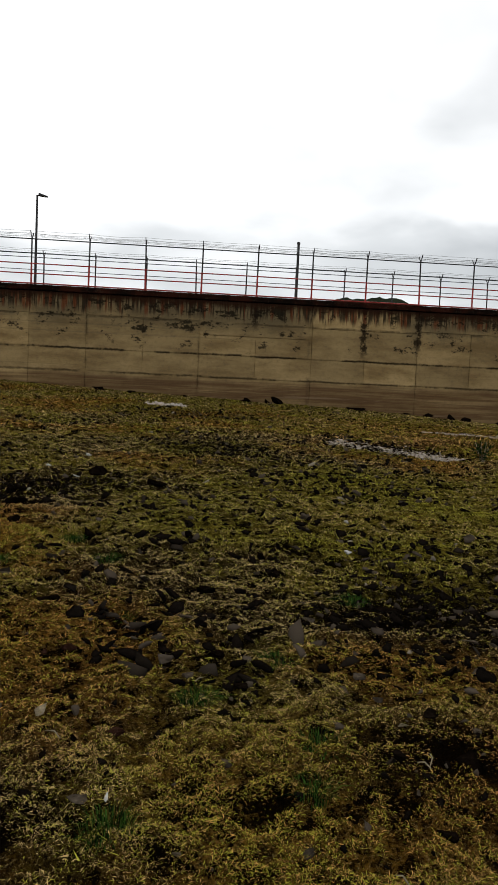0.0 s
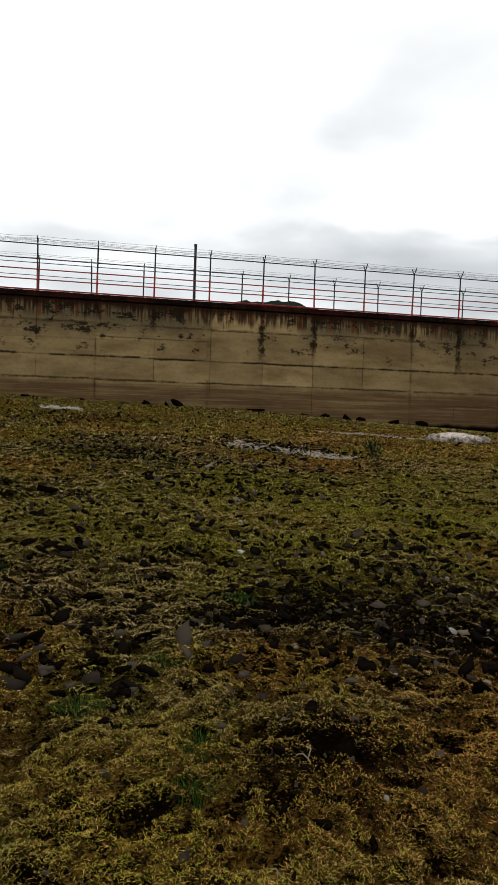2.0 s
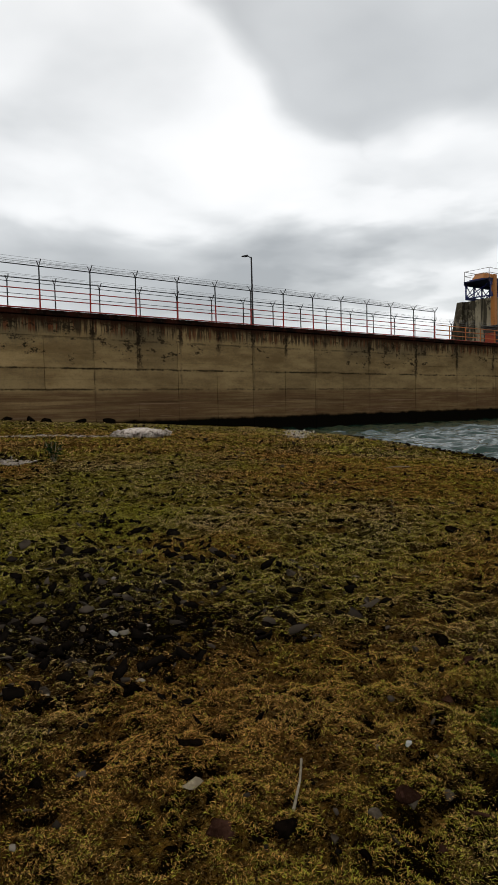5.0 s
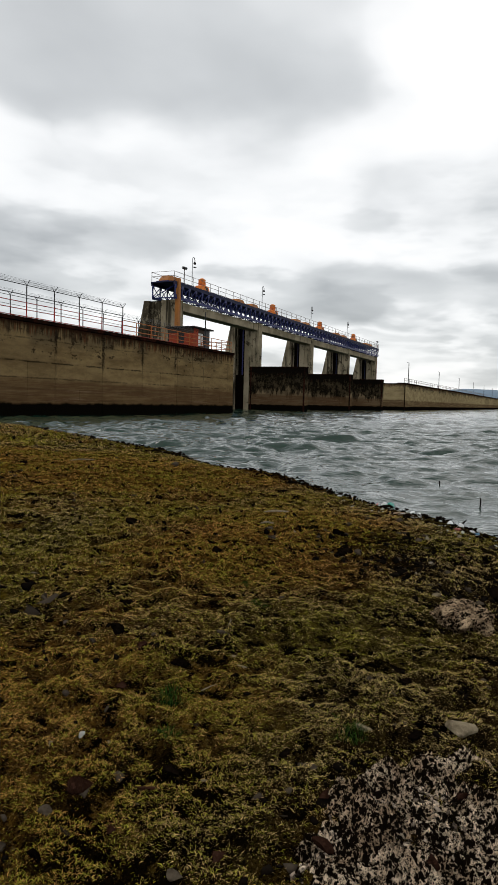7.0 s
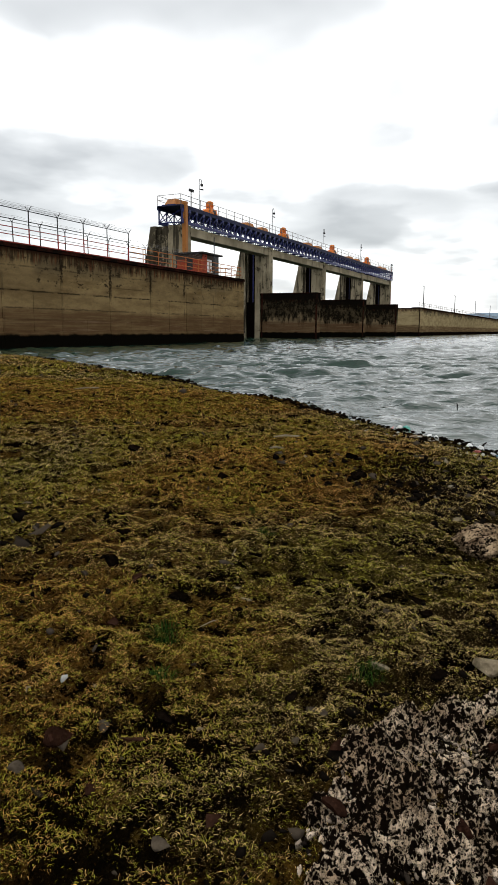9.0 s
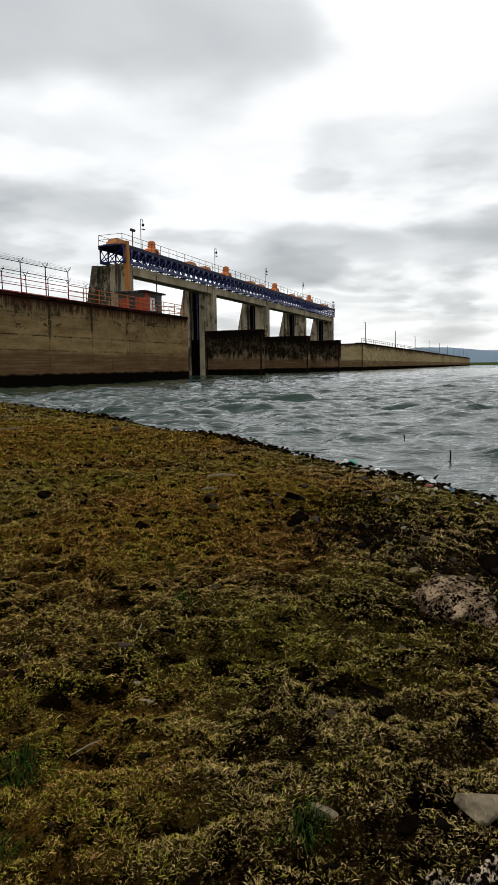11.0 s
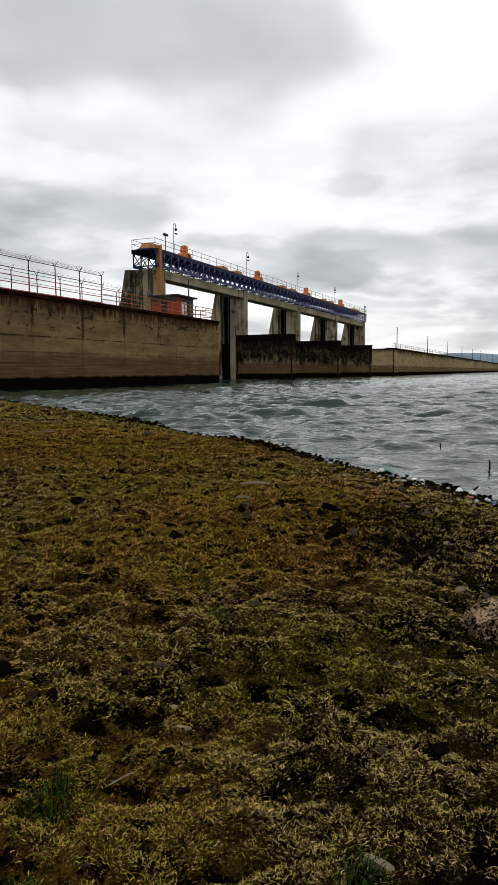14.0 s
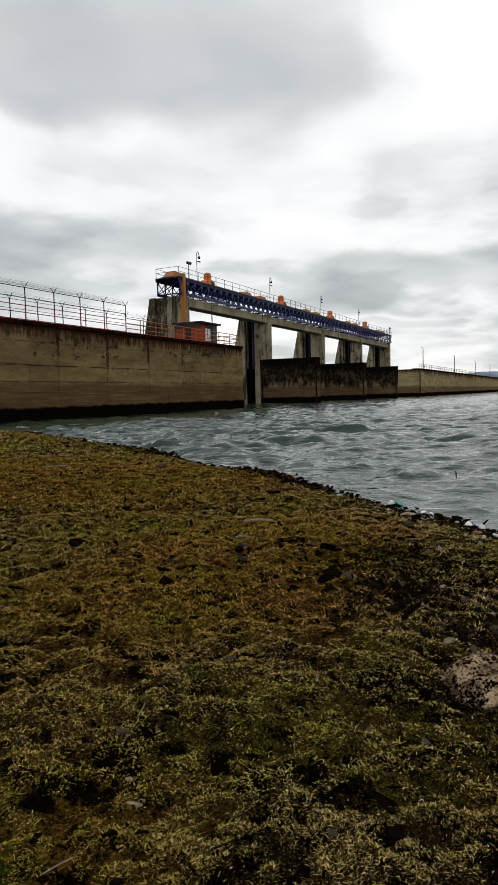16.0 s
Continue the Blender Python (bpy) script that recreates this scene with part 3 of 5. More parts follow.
L1, L2, L3, L4 = Lattice(1), Lattice(2), Lattice(3), Lattice(4)

# ---- ground and water ----
WATER = -0.1
SHORE_Y = (-60, -40, -34, -30, -28, -26, -24, -22, -19.5, -16.5, -13, -10, -5, 0)
SHORE_X = (-14, -3, 1.5, 5.2, 7.2, 8.8, 10.1, 11.3, 12.8, 14.6, 16.1, 17.4, 19.6, 22.2)
FOOT_X = (-80, -11, -1, 4, 11, 20, 24, 28, 33)
FOOT_Z = (3.2, 1.76, 1.35, 1.2, 0.78, 0.26, 0.0, -0.35, -0.6)


def shore(y):
    return np.interp(y, SHORE_Y, SHORE_X)


def ground_height(x, y, detail=True):
    x, y = np.asarray(x, float), np.asarray(y, float)
    u = shore(y) - x + (L3.fbm(x * 0.5, y * 0.5, 3) - 0.5) * 1.2
    near = WATER + 0.1 * (1 - np.exp(-np.maximum(u, 0) / 2.0)) + 0.002 * np.minimum(np.maximum(u, 0), 60) + 0.14 * np.minimum(u, 0)
    s = np.clip((y + 27) / 27, 0, 1) ** 1.25
    z = near * (1 - s) + np.where(u > 0, np.interp(x, FOOT_X, FOOT_Z), np.minimum(near, np.interp(x, FOOT_X, FOOT_Z))) * s
    z = np.maximum(z, -4.0)
    dry = np.clip(u / 0.8, 0, 1)
    if detail:
        z = z + dry * ((L1.fbm(x * 0.9, y * 0.9, 3) - 0.5) * 0.10 + (L2.fbm(x * 6.5, y * 6.5, 3) - 0.5) * 0.095 + (L3.fbm(x * 17, y * 17, 2) - 0.5) * 0.038)
    return z


EYE_X, EYE_Y = -0.9, -30.0
rad = np.concatenate([np.linspace(0.0, 0.7, 18), np.geomspace(0.74, 42, 440), np.geomspace(43, 3400, 85)])
ang = np.radians(np.concatenate([np.linspace(-46, 104, 450), np.linspace(106, 314, 60)]))
R, A = np.meshgrid(rad, ang, indexing="ij")
X, Y = EYE_X + R * np.sin(A), EYE_Y + R * np.cos(A)
Z = ground_height(X, np.minimum(Y, 0.1))
Z = np.where(Y > 1.0, np.minimum(Z, 0.0), Z)
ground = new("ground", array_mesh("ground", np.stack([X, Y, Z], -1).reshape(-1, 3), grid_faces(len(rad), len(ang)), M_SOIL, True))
tagged(ground, "rough turf and dark soil sloping down to the lake", "ground", kind="structure")

rad = np.concatenate([np.linspace(4.5, 36, 280), np.geomspace(36.15, 180, 190), np.geomspace(183, 2400, 60)])
ang = np.radians(np.concatenate([np.linspace(-2, 108, 350), np.linspace(109, 235, 40)]))
R, A = np.meshgrid(rad, ang, indexing="ij")
WX, WY = EYE_X + R * np.sin(A), EYE_Y + R * np.cos(A)
fade = np.clip(45 / R, 0, 1) ** 0.6
along, across = WX * 0.9 + WY * 0.43, WY * 0.9 - WX * 0.43
bend = 1.6 * L1.fbm(WX * 0.25, WY * 0.25, 2)
wander = L2.fbm(along * 0.35 + 7, across * 0.2, 2)
crest = np.clip((L3.fbm(along * 1.15 + bend, across * 0.5, 3, 0.45) - 0.55) * 4.5, 0, 1) ** 0.8 * np.clip(3.2 * wander - 0.9, 0.2, 1.2)
chop = np.clip((L4.fbm(along * 2.7 + bend + 9, across * 1.3, 3, 0.55) - 0.5) * 3.4, -0.3, 1)
calm = np.clip((WX - shore(WY) + 0.6) / 2.2, 0.2, 1)
WZ = WATER - 0.03 + fade * calm * (0.15 * crest + 0.085 * chop)
water = new("water", array_mesh("water", np.stack([WX, WY, WZ], -1).reshape(-1, 3), grid_faces(len(rad), len(ang)), M_WATER, True))
tagged(water, "choppy grey green lake water under overcast sky", "water", kind="structure")

# ---- dam wall ----
X0, PITCH, WALL_END, CREST = -10.0, 2.5, 58.75, 6.0
wall = new("wall_north")
tagged(wall, "tall shuttered concrete dam wall with mould and tide marks", "wall", kind="structure")
bm = bmesh.new()
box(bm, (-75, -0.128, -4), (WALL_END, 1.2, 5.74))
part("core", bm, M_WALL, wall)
bm = bmesh.new()
box(bm, (-75, -0.26, 5.75), (WALL_END + 0.05, 0.5, CREST))
bevel(bm, 0.03)
part("coping", bm, M_COPING, wall, "dark rust stained concrete coping")
bm = bmesh.new()
box(bm, (-75, 0.5, 5.6), (WALL_END, 7.6, 5.96))
box(bm, (WALL_END, 2.9, 5.6), (63.98, 7.6, 5.96))
part("crest_walkway", bm, M_COPING, wall)

ME_PANEL = mesh_of((lambda b: (box(b, (0, 0, 0), (1, 1, 1)), b)[1])(bmesh.new()), "wall_panel", M_WALL)
prng = random.Random(12)


def wall_panel(x0, x1, z0, z1, proud):
    a, b = prng.uniform(0.008, 0.02), prng.uniform(0.008, 0.022)
    p = shared("wall_panel", ME_PANEL, wall, (x0 + a, -0.15 - proud, z0 + b))
    p.scale = (x1 - x0 - 2 * a, 0.06 + proud, z1 - z0 - 2 * b)


JOINTS = (-27.5, -22.5, -17.5, -12.5, -7.5, -2.5, 2.6, 7.5, 12.5, 17.3, 22.4, 27.4, 32.4, 37.4, 42.5, 47.8, 53.0, WALL_END)
UPPER = {-12.5: 4.78, -7.5: 4.8, -2.5: 4.2, 2.6: 4.72, 7.5: 4.82, 37.4: 3.96, 47.8: 4.08}  # the columns with one more joint above
for xa, xb in zip(JOINTS, JOINTS[1:]):
    half = (xa + xb) / 2
    early = xb < 13
    rows = [-3, (2.34 if early else 1.68) + prng.uniform(-0.05, 0.05), 3.33 + prng.uniform(-0.03, 0.04)]
    if not early:
        rows.insert(1, 0.9 + prng.uniform(-0.03, 0.03))
    if xa in UPPER:
        rows.append(UPPER[xa])
    rows.append(5.73)
    lip = prng.uniform(0, 0.022)
    for r, (z0, z1) in enumerate(zip(rows, rows[1:])):
        out = lip + (0.05 if r == 0 and not early else 0.012 if r == 0 else prng.uniform(0, 0.008))
        if r == 1 or (r == 2 and prng.random() < 0.5) or prng.random() < 0.25:
            wall_panel(xa, half, z0, z1, out)
            wall_panel(half, xb, z0, z1, out + 0.003)
        else:
            wall_panel(xa, xb, z0, z1, out)

# ---- fences ----


def fence_post(red_height, height, tilt):
    """One post: red below, dark above, with a forked holder for the barbed wire."""
    bm = bmesh.new()
    rod(bm, (0, 0, -0.02), (0, 0, red_height), 0.04, 8)
    box(bm, (-0.09, -0.09, -0.02), (0.09, 0.09, 0.02))
    rod(bm, (0, 0, red_height), (0, 0, height), 0.034, 8)
    for side in (-1, 1):
        rod(bm, (0, 0, height - 0.03), (tilt * side * 0.12, side * 0.26, height + 0.27), 0.022, 6)
    bm.faces.ensure_lookup_table()
    for f in bm.faces:
        f.material_index = 0 if f.calc_center_median().z < red_height - 0.01 else 1
    return mesh_of(bm, "post", M_RED, M_DARKSTEEL)


def fence(name, label, x_first, count, y, z, rails, wires, post_me):
    f = root(name, label, "fence", "fences along the crest")
    end = x_first + (count - 1) * PITCH
    for k in range(count):
        p = shared("post", post_me, f, (x_first + k * PITCH, y, z))
        p.rotation_euler = (radians(random.uniform(-0.8, 0.8)), radians(random.uniform(-0.8, 0.8)), 0)
    for h, r, mat in rails:
        bm = bmesh.new()
        rod(bm, (x_first - 20, y - 0.045, z + h), (end, y - 0.045, z + h), r, 6)
        part("rail", bm, mat, f)
    for h, dy in wires:
        bm = bmesh.new()
        for k in range(-6, count - 1):
            a, b = x_first + k * PITCH, x_first + (k + 1) * PITCH
            sag = random.uniform(0.01, 0.05)
            pts = [(a + (b - a) * i / 4, y + dy, z + h - sag * (1 - (i / 2 - 1) ** 2)) for i in range(5)]
            for p, q in zip(pts, pts[1:]):
                rod(bm, p, q, 0.007, 3)
        part("barbed_wire", bm, M_WIRE, f)
    return f


POST = fence_post(0.98, 2.03, 0)
BACKPOST = fence_post(0.6, 1.95, 0)
WIRES = [(2.13, -0.1), (2.22, -0.18), (2.29, -0.26), (2.13, 0.1), (2.22, 0.18), (2.29, 0.26)]
fence("crest_fence", "steel pipe fence, red below and dark above, with barbed wire", X0 - 2.5 * 5, 26, 0.0, CREST,
      [(2.0, 0.026, M_DARKSTEEL), (1.38, 0.024, M_DARKSTEEL), (0.93, 0.026, M_RED), (0.5, 0.026, M_RED), (0.08, 0.02, M_RED)], WIRES, POST)
fence("crest_fence", "rear steel pipe fence with red rails and barbed wire", X0 - 2.5 * 5 - 0.3, 33, 3.5, CREST,
      [(1.9, 0.018, M_DARKSTEEL), (1.3, 0.016, M_DARKSTEEL), (0.62, 0.024, M_RED), (0.22, 0.02, M_RED)], WIRES[:4], BACKPOST)

# orange hand rail towards the end of the wall
guard = root("guard_rail", "orange painted pipe guard rail at the wall end", "railing")
bm = bmesh.new()
rod(bm, (0, 0, 0), (0, 0, 1.1), 0.035, 8)
box(bm, (-0.08, -0.08, 0), (0.08, 0.08, 0.02))
ME_GP = mesh_of(bm, "post", M_GUARD)
for k in range(9):
    shared("post", ME_GP, guard, (41.9 + k * 2.08, 0.05, CREST))
for k in range(1, 3):
    shared("post", ME_GP, guard, (58.54, 0.05 + k * 1.7, CREST))
for h in (1.08, 0.72, 0.36):
    bm = bmesh.new()
    rod(bm, (40.2, 0.05, CREST + h), (58.54, 0.05, CREST + h), 0.03, 6)
    rod(bm, (58.54, 0.05, CREST + h), (58.54, 3.6, CREST + h), 0.03, 6)
    part("rail", bm, M_GUARD, guard)

# ---- lamp posts on the crest ----


def street_lamp(x, y, z, height, arm, turn, label, group="", r=0.055):
    s = root("street_lamp", label, "street lamp", group, place=(x, y, z))
    bm = bmesh.new()
    rod(bm, (0, 0, 0), (0, 0, height), r * 1.15, 8, r * 0.8)
    box(bm, (-0.15, -0.15, 0), (0.15, 0.15, 0.03))
    part("pole", bm, M_BLACK, s)
    c, sn = math.cos(turn), math.sin(turn)
    bm = bmesh.new()
    rod(bm, (0, 0, height - 0.06), (c * arm, sn * arm, height + 0.04), r * 0.55, 6)
    part("arm", bm, M_BLACK, s)
    bm = bmesh.new()
    v = box(bm, (-0.05, -0.11, -0.06), (0.36, 0.11, 0.06))
    for q in v:
        if q.co.x > 0.2:
            q.co.y *= 0.55
            q.co.z = q.co.z * 0.5 - 0.02
    bevel(bm, 0.025)
    bmesh.ops.transform(bm, matrix=Matrix.Translation((c * arm, sn * arm, height + 0.02)) @ Matrix.Rotation(turn, 4, "Z") @ Matrix.Rotation(0.15, 4, "Y"), verts=bm.verts)
    part("lamp_head", bm, M_BLACK, s)
    return s


street_lamp(-9.93, 0.4, 5.97, 4.05, 0.12, 0.0, "black steel street lamp with a drooping head on the crest", "street lamps")
street_lamp(22.95, 0.4, 5.97, 4.1, 0.35, math.pi, "slim black street lamp with a short arm on the crest", "street lamps")
pole = root("steel_pole", "plain dark steel pole beside the fence", "pole", place=(1.86, 0.4, 5.97))
bm = bmesh.new()
rod(bm, (0, 0, 0), (0, 0, 2.62), 0.06, 10)
rod(bm, (0, 0, 2.6), (0, 0, 2.7), 0.075, 10)
part("shaft", bm, M_BLACK, pole)

# ---- spillway ----
PIERS = (64.0, 86.8, 109.6, 132.4, 155.2)
NOSE_Y, FRONT_Y, THICK, CREST2 = 2.45, 9.8, 1.3, 6.12
spill = root("spillway", "concrete spillway with five piers under a blue truss bridge", "dam spillway")


def pier(x, first):
    p = new("pier")
    p.parent = spill
    bm = bmesh.new()
    prism(bm, [(FRONT_Y, -4), (FRONT_Y, 12.55), (12.0, 12.55), (12.0, -4)], x, x + THICK)
    part("front_slab", bm, M_PIER, p)
    bm = bmesh.new()
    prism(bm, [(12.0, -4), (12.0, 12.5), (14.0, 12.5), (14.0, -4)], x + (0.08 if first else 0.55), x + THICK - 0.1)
    # the slot's shade is put in as black colour; the first pier's is stained
    part("stoplog_recess", bm, M_STAINED if first else M_BASALT, p, "stop log recess, stained on the first pier, shade painted black elsewhere")
    bm = bmesh.new()
    prism(bm, [(13.6, -4), (13.6, 12.55), (14.35, 12.55), (15.7, 6.0), (17.5, -4)], x, x + THICK)
    part("rear_buttress", bm, M_STAINED if first else M_PIER, p)
    bm = bmesh.new()
    prism(bm, [(13.2, 5), (13.2, 12.5), (13.4, 12.5), (13.4, 5)], x + 0.25, x + 0.56)
    part("guide_rib", bm, M_PIER, p)
    if first:
        return p
    bm = bmesh.new()
    rod(bm, (x + 0.28, 12.4, 5.0), (x + 0.28, 12.4, 12.4), 0.1, 8)
    part("guide_pipe", bm, M_BLUE if x == PIERS[1] else M_NAVY, p, "blue steel guide pipe")
    if not first:
        bm = bmesh.new()
        prism(bm, [(NOSE_Y, -4), (NOSE_Y, CREST2), (FRONT_Y + 1.3, CREST2), (FRONT_Y + 1.3, -4)], x - 0.12, x + THICK + 0.12)
        part("nose_wall", bm, M_FAR if x == PIERS[-1] else M_NOSE, p, "low wall with black mould at its top")
        # a thin dark strip at each end of the nose wall
        for y in (NOSE_Y - 0.03, FRONT_Y + 0.9):
            bm = bmesh.new()
            box(bm, (x - 0.17, y, -2), (x + 0.05, y + 0.17, CREST2 - 0.02))
            part("edge_strip", bm, M_COPING, p, "narrow dark strip down the nose wall edge")
        bm = bmesh.new()
        box(bm, (x - 0.18, NOSE_Y - 0.05, CREST2 - 0.02), (x + THICK + 0.18, FRONT_Y + 1.35, CREST2 + 0.1))
        part("nose_cap", bm, M_COPING, p)
    return p


for k, px in enumerate(PIERS):
    pier(px, k == 0)
for a, b in zip(PIERS, PIERS[1:]):
    bm = bmesh.new()
    box(bm, (a + THICK, FRONT_Y + 0.1, 11.45), (b, 11.6, 12.4))
    part("beam", bm, M_BEAM, spill)
    bm = bmesh.new()
    n = 10
    ring = [(16.4 - 1.2 * math.sin(math.pi * k / n), -3.0 + 8.6 * k / n) for k in range(n + 1)]
    prism(bm, ring + [(y + 0.25, z) for y, z in reversed(ring)], a + THICK + 0.05, b - 0.05)
    part("gate_leaf", bm, M_NAVY, spill, "dark curved steel gate leaf")

bm = bmesh.new()
box(bm, (-0.2, -0.012, 0), (0.2, 0.01, 0.34))
ME_GUSSET = mesh_of(bm, "gusset_plate", M_BLUE)
DX0, DX1, DY0, DY1, DECK = 62.9, 157.0, 9.55, 12.7, 14.5
bm = bmesh.new()
box(bm, (DX0, DY0 + 0.1, DECK - 0.12), (DX1, DY1 - 0.1, DECK))
part("deck_plate", bm, M_NAVY, spill)
for y in (DY0, DY1 - 0.15):
    bm = bmesh.new()
    box(bm, (DX0, y, DECK - 0.42), (DX1, y + 0.15, DECK + 0.02))
    bevel(bm, 0.015)
    part("edge_girder", bm, M_NAVY, spill)
    bm = bmesh.new()
    box(bm, (DX0 + 0.3, y, 12.56), (DX1 - 0.3, y + 0.18, 12.84))
    part("bottom_chord", bm, M_BLUE, spill)
    n = 60
    step = (DX1 - DX0 - 0.6) / n
    for k in range(n + 1):
        xa = DX0 + 0.3 + k * step
        bm = bmesh.new()
        box(bm, (xa - 0.06, y + 0.02, 12.8), (xa + 0.06, y + 0.14, DECK - 0.4))
        part("truss_post", bm, M_BLUE, spill)
        for z in (12.7, DECK - 0.72):
            shared("gusset_plate", ME_GUSSET, spill, (xa, y, z))
        if k == n:
            continue
        for za, zb in ((12.8, DECK - 0.42), (DECK - 0.42, 12.8)):
            bm = bmesh.new()
            rod(bm, (xa, y + 0.07, za), (xa + step, y + 0.07, zb), 0.06, 4)
            part("truss_brace", bm, M_BLUE, spill)
for k in range(31):
    xa = DX0 + 0.3 + k * 3.116
    bm = bmesh.new()
    rod(bm, (xa, DY0 + 0.1, 12.7), (min(xa + 3.1, DX1 - 0.2), DY1 - 0.1, 12.7), 0.07, 4)
    rod(bm, (xa, DY1 - 0.1, 12.7), (xa, DY0 + 0.1, DECK - 0.4), 0.06, 4)
    rod(bm, (xa, DY0 + 0.1, 12.68), (xa, DY1 - 0.1, 12.68), 0.07, 4)
    part("cross_brace", bm, M_BLUE, spill)
bm = bmesh.new()
rod(bm, (0, 0, 0), (0, 0, 1.08), 0.035, 6)
ME_DP = mesh_of(bm, "railing_post", M_RAILGREY)
n = 44
for k in range(n + 1):
    for y in (DY0 + 0.08, DY1 - 0.08):
        shared("railing_post", ME_DP, spill, (DX0 + 0.05 + k * (DX1 - DX0 - 0.1) / n, y, DECK))
for y in (DY0 + 0.08, DY1 - 0.08):
    for h in (1.08, 0.58):
        bm = bmesh.new()
        rod(bm, (DX0 + 0.05, y, DECK + h), (DX1 - 0.05, y, DECK + h), 0.028, 5)
        part("hand_rail", bm, M_RAILGREY, spill)
for x in (DX0 + 0.05, DX1 - 0.05):
    bm = bmesh.new()
    for h in (1.08, 0.58):
        rod(bm, (x, DY0 + 0.08, DECK + h), (x, DY1 - 0.08, DECK + h), 0.028, 5)
    part("hand_rail", bm, M_RAILGREY, spill)
bm = bmesh.new()
box(bm, (63.5, 9.35, 6.0), (64.0, 9.85, 14.9))
bevel(bm, 0.04)
part("cable_duct", bm, M_YELLOW, spill, "ochre painted steel duct up the first pier")
bm = bmesh.new()
for y in (9.9, 10.5):
    rod(bm, (157.0, y, 6.0), (157.0, y, 15.4), 0.04, 5)
for k in range(24):
    rod(bm, (157.0, 9.9, 6.3 + k * 0.36), (157.0, 10.5, 6.3 + k * 0.36), 0.03, 4)
part("ladder", bm, M_RED, spill, "red steel ladder at the far pier")

# hoists on the deck


def hoist_motor(x, y):
    h = root("hoist_motor", "orange upright gate hoist motor on the deck", "motor", "gate hoists", place=(x, y, DECK))
    bm = bmesh.new()
    box(bm, (-0.75, -0.6, 0.18), (0.75, 0.6, 0.95))
    bevel(bm, 0.08)
    part("gearbox", bm, M_MOTOR, h)
    bm = bmesh.new()
    box(bm, (-0.95, -0.7, 0), (0.95, 0.7, 0.18))
    part("bed_frame", bm, M_NAVY, h)
    bm = bmesh.new()
    rod(bm, (-0.05, 0, 0.9), (-0.05, 0, 1.62), 0.42, 12)
    for k in range(4):
        rod(bm, (-0.05, 0, 1.0 + 0.15 * k), (-0.05, 0, 1.06 + 0.15 * k), 0.5, 12)
    part("motor_drum", bm, M_MOTOR, h)
    bm = bmesh.new()
    rod(bm, (-0.05, 0, 1.62), (-0.05, 0, 1.78), 0.46, 12)
    rod(bm, (-0.05, 0, 1.78), (-0.05, 0, 1.92), 0.42, 12, 0.2)
    part("fan_cowl", bm, M_ORANGE, h)
    bm = bmesh.new()
    rod(bm, (0.3, 0, 0.62), (1.15, 0, 0.62), 0.36, 12)
    part("brake_drum", bm, M_MOTOR, h)
    bm = bmesh.new()
    rod(bm, (0.85, 0, 0.62), (0.98, 0, 0.62), 0.42, 12)
    part("brake_band", bm, M_BLACK, h, "black brake band")
    bm = bmesh.new()
    box(bm, (-0.4, -0.66, 0.4), (0.35, -0.58, 0.8))
    bevel(bm, 0.03)
    part("inspection_cover", bm, M_BLACK, h, "dark inspection cover")
    for s in (-1, 1):
        bm = bmesh.new()
        rod(bm, (s * 0.5, -0.7, 0.45), (s * 0.5, 0.7, 0.45), 0.2, 10)
        part("shaft_cover", bm, M_ORANGE, h)
    return h


def hoist_drum(x, y):
    h = root("hoist_drum", "ochre cable drum housing on the bridge deck", "winch", "cable drums", place=(x, y, DECK))
    bm = bmesh.new()
    v = box(bm, (-1.3, -0.75, 0.1), (1.3, 0.75, 0.85))
    for q in v:
        if q.co.z > 0.5:
            q.co.x *= 0.6
            q.co.y *= 0.75
    bevel(bm, 0.12, 2)
    part("housing", bm, M_YELLOW, h)
    bm = bmesh.new()
    box(bm, (-1.5, -0.85, 0), (1.5, 0.85, 0.12))
    part("bed_frame", bm, M_BLUE, h)
    return h


for k in range(4):
    hoist_motor(72.2 + 22.8 * k, 11.2)
    hoist_drum(64.6 + 22.8 * k, 11.3)
    hoist_drum(82.6 + 22.8 * k, 11.3)
hoist_drum(64.6 + 91.2 - 1.5, 11.3)


def camera_mast(x):
    c = root("camera_mast", "thin pale pole with a hooked top and dome camera", "security camera", "camera masts", place=(x, 10.0, DECK))
    bm = bmesh.new()
    pts = [(0, 0, 0), (0, 0, 3.3)] + [(0.28 - 0.28 * math.cos(a), 0, 3.3 + 0.28 * math.sin(a)) for a in (0.6, 1.2, 1.8, 2.4, 3.1)] + [(0.56, 0, 3.1)]
    for p, q in zip(pts, pts[1:]):
        rod(bm, p, q, 0.045, 6)
    part("pole", bm, M_GALV, c)
    bm = bmesh.new()
    bmesh.ops.create_uvsphere(bm, u_segments=12, v_segments=8, radius=0.17, matrix=Matrix.Translation((0.56, 0, 2.95)))
    part("dome", bm, M_BLACK, c)
    bm = bmesh.new()
    box(bm, (0.34, -0.12, 2.42), (0.82, 0.12, 2.52))
    bevel(bm, 0.03)
    part("infrared_lamp", bm, M_BLACK, c)


for x in (67.6, 88.2, 109.6, 131.8):
    camera_mast(x)


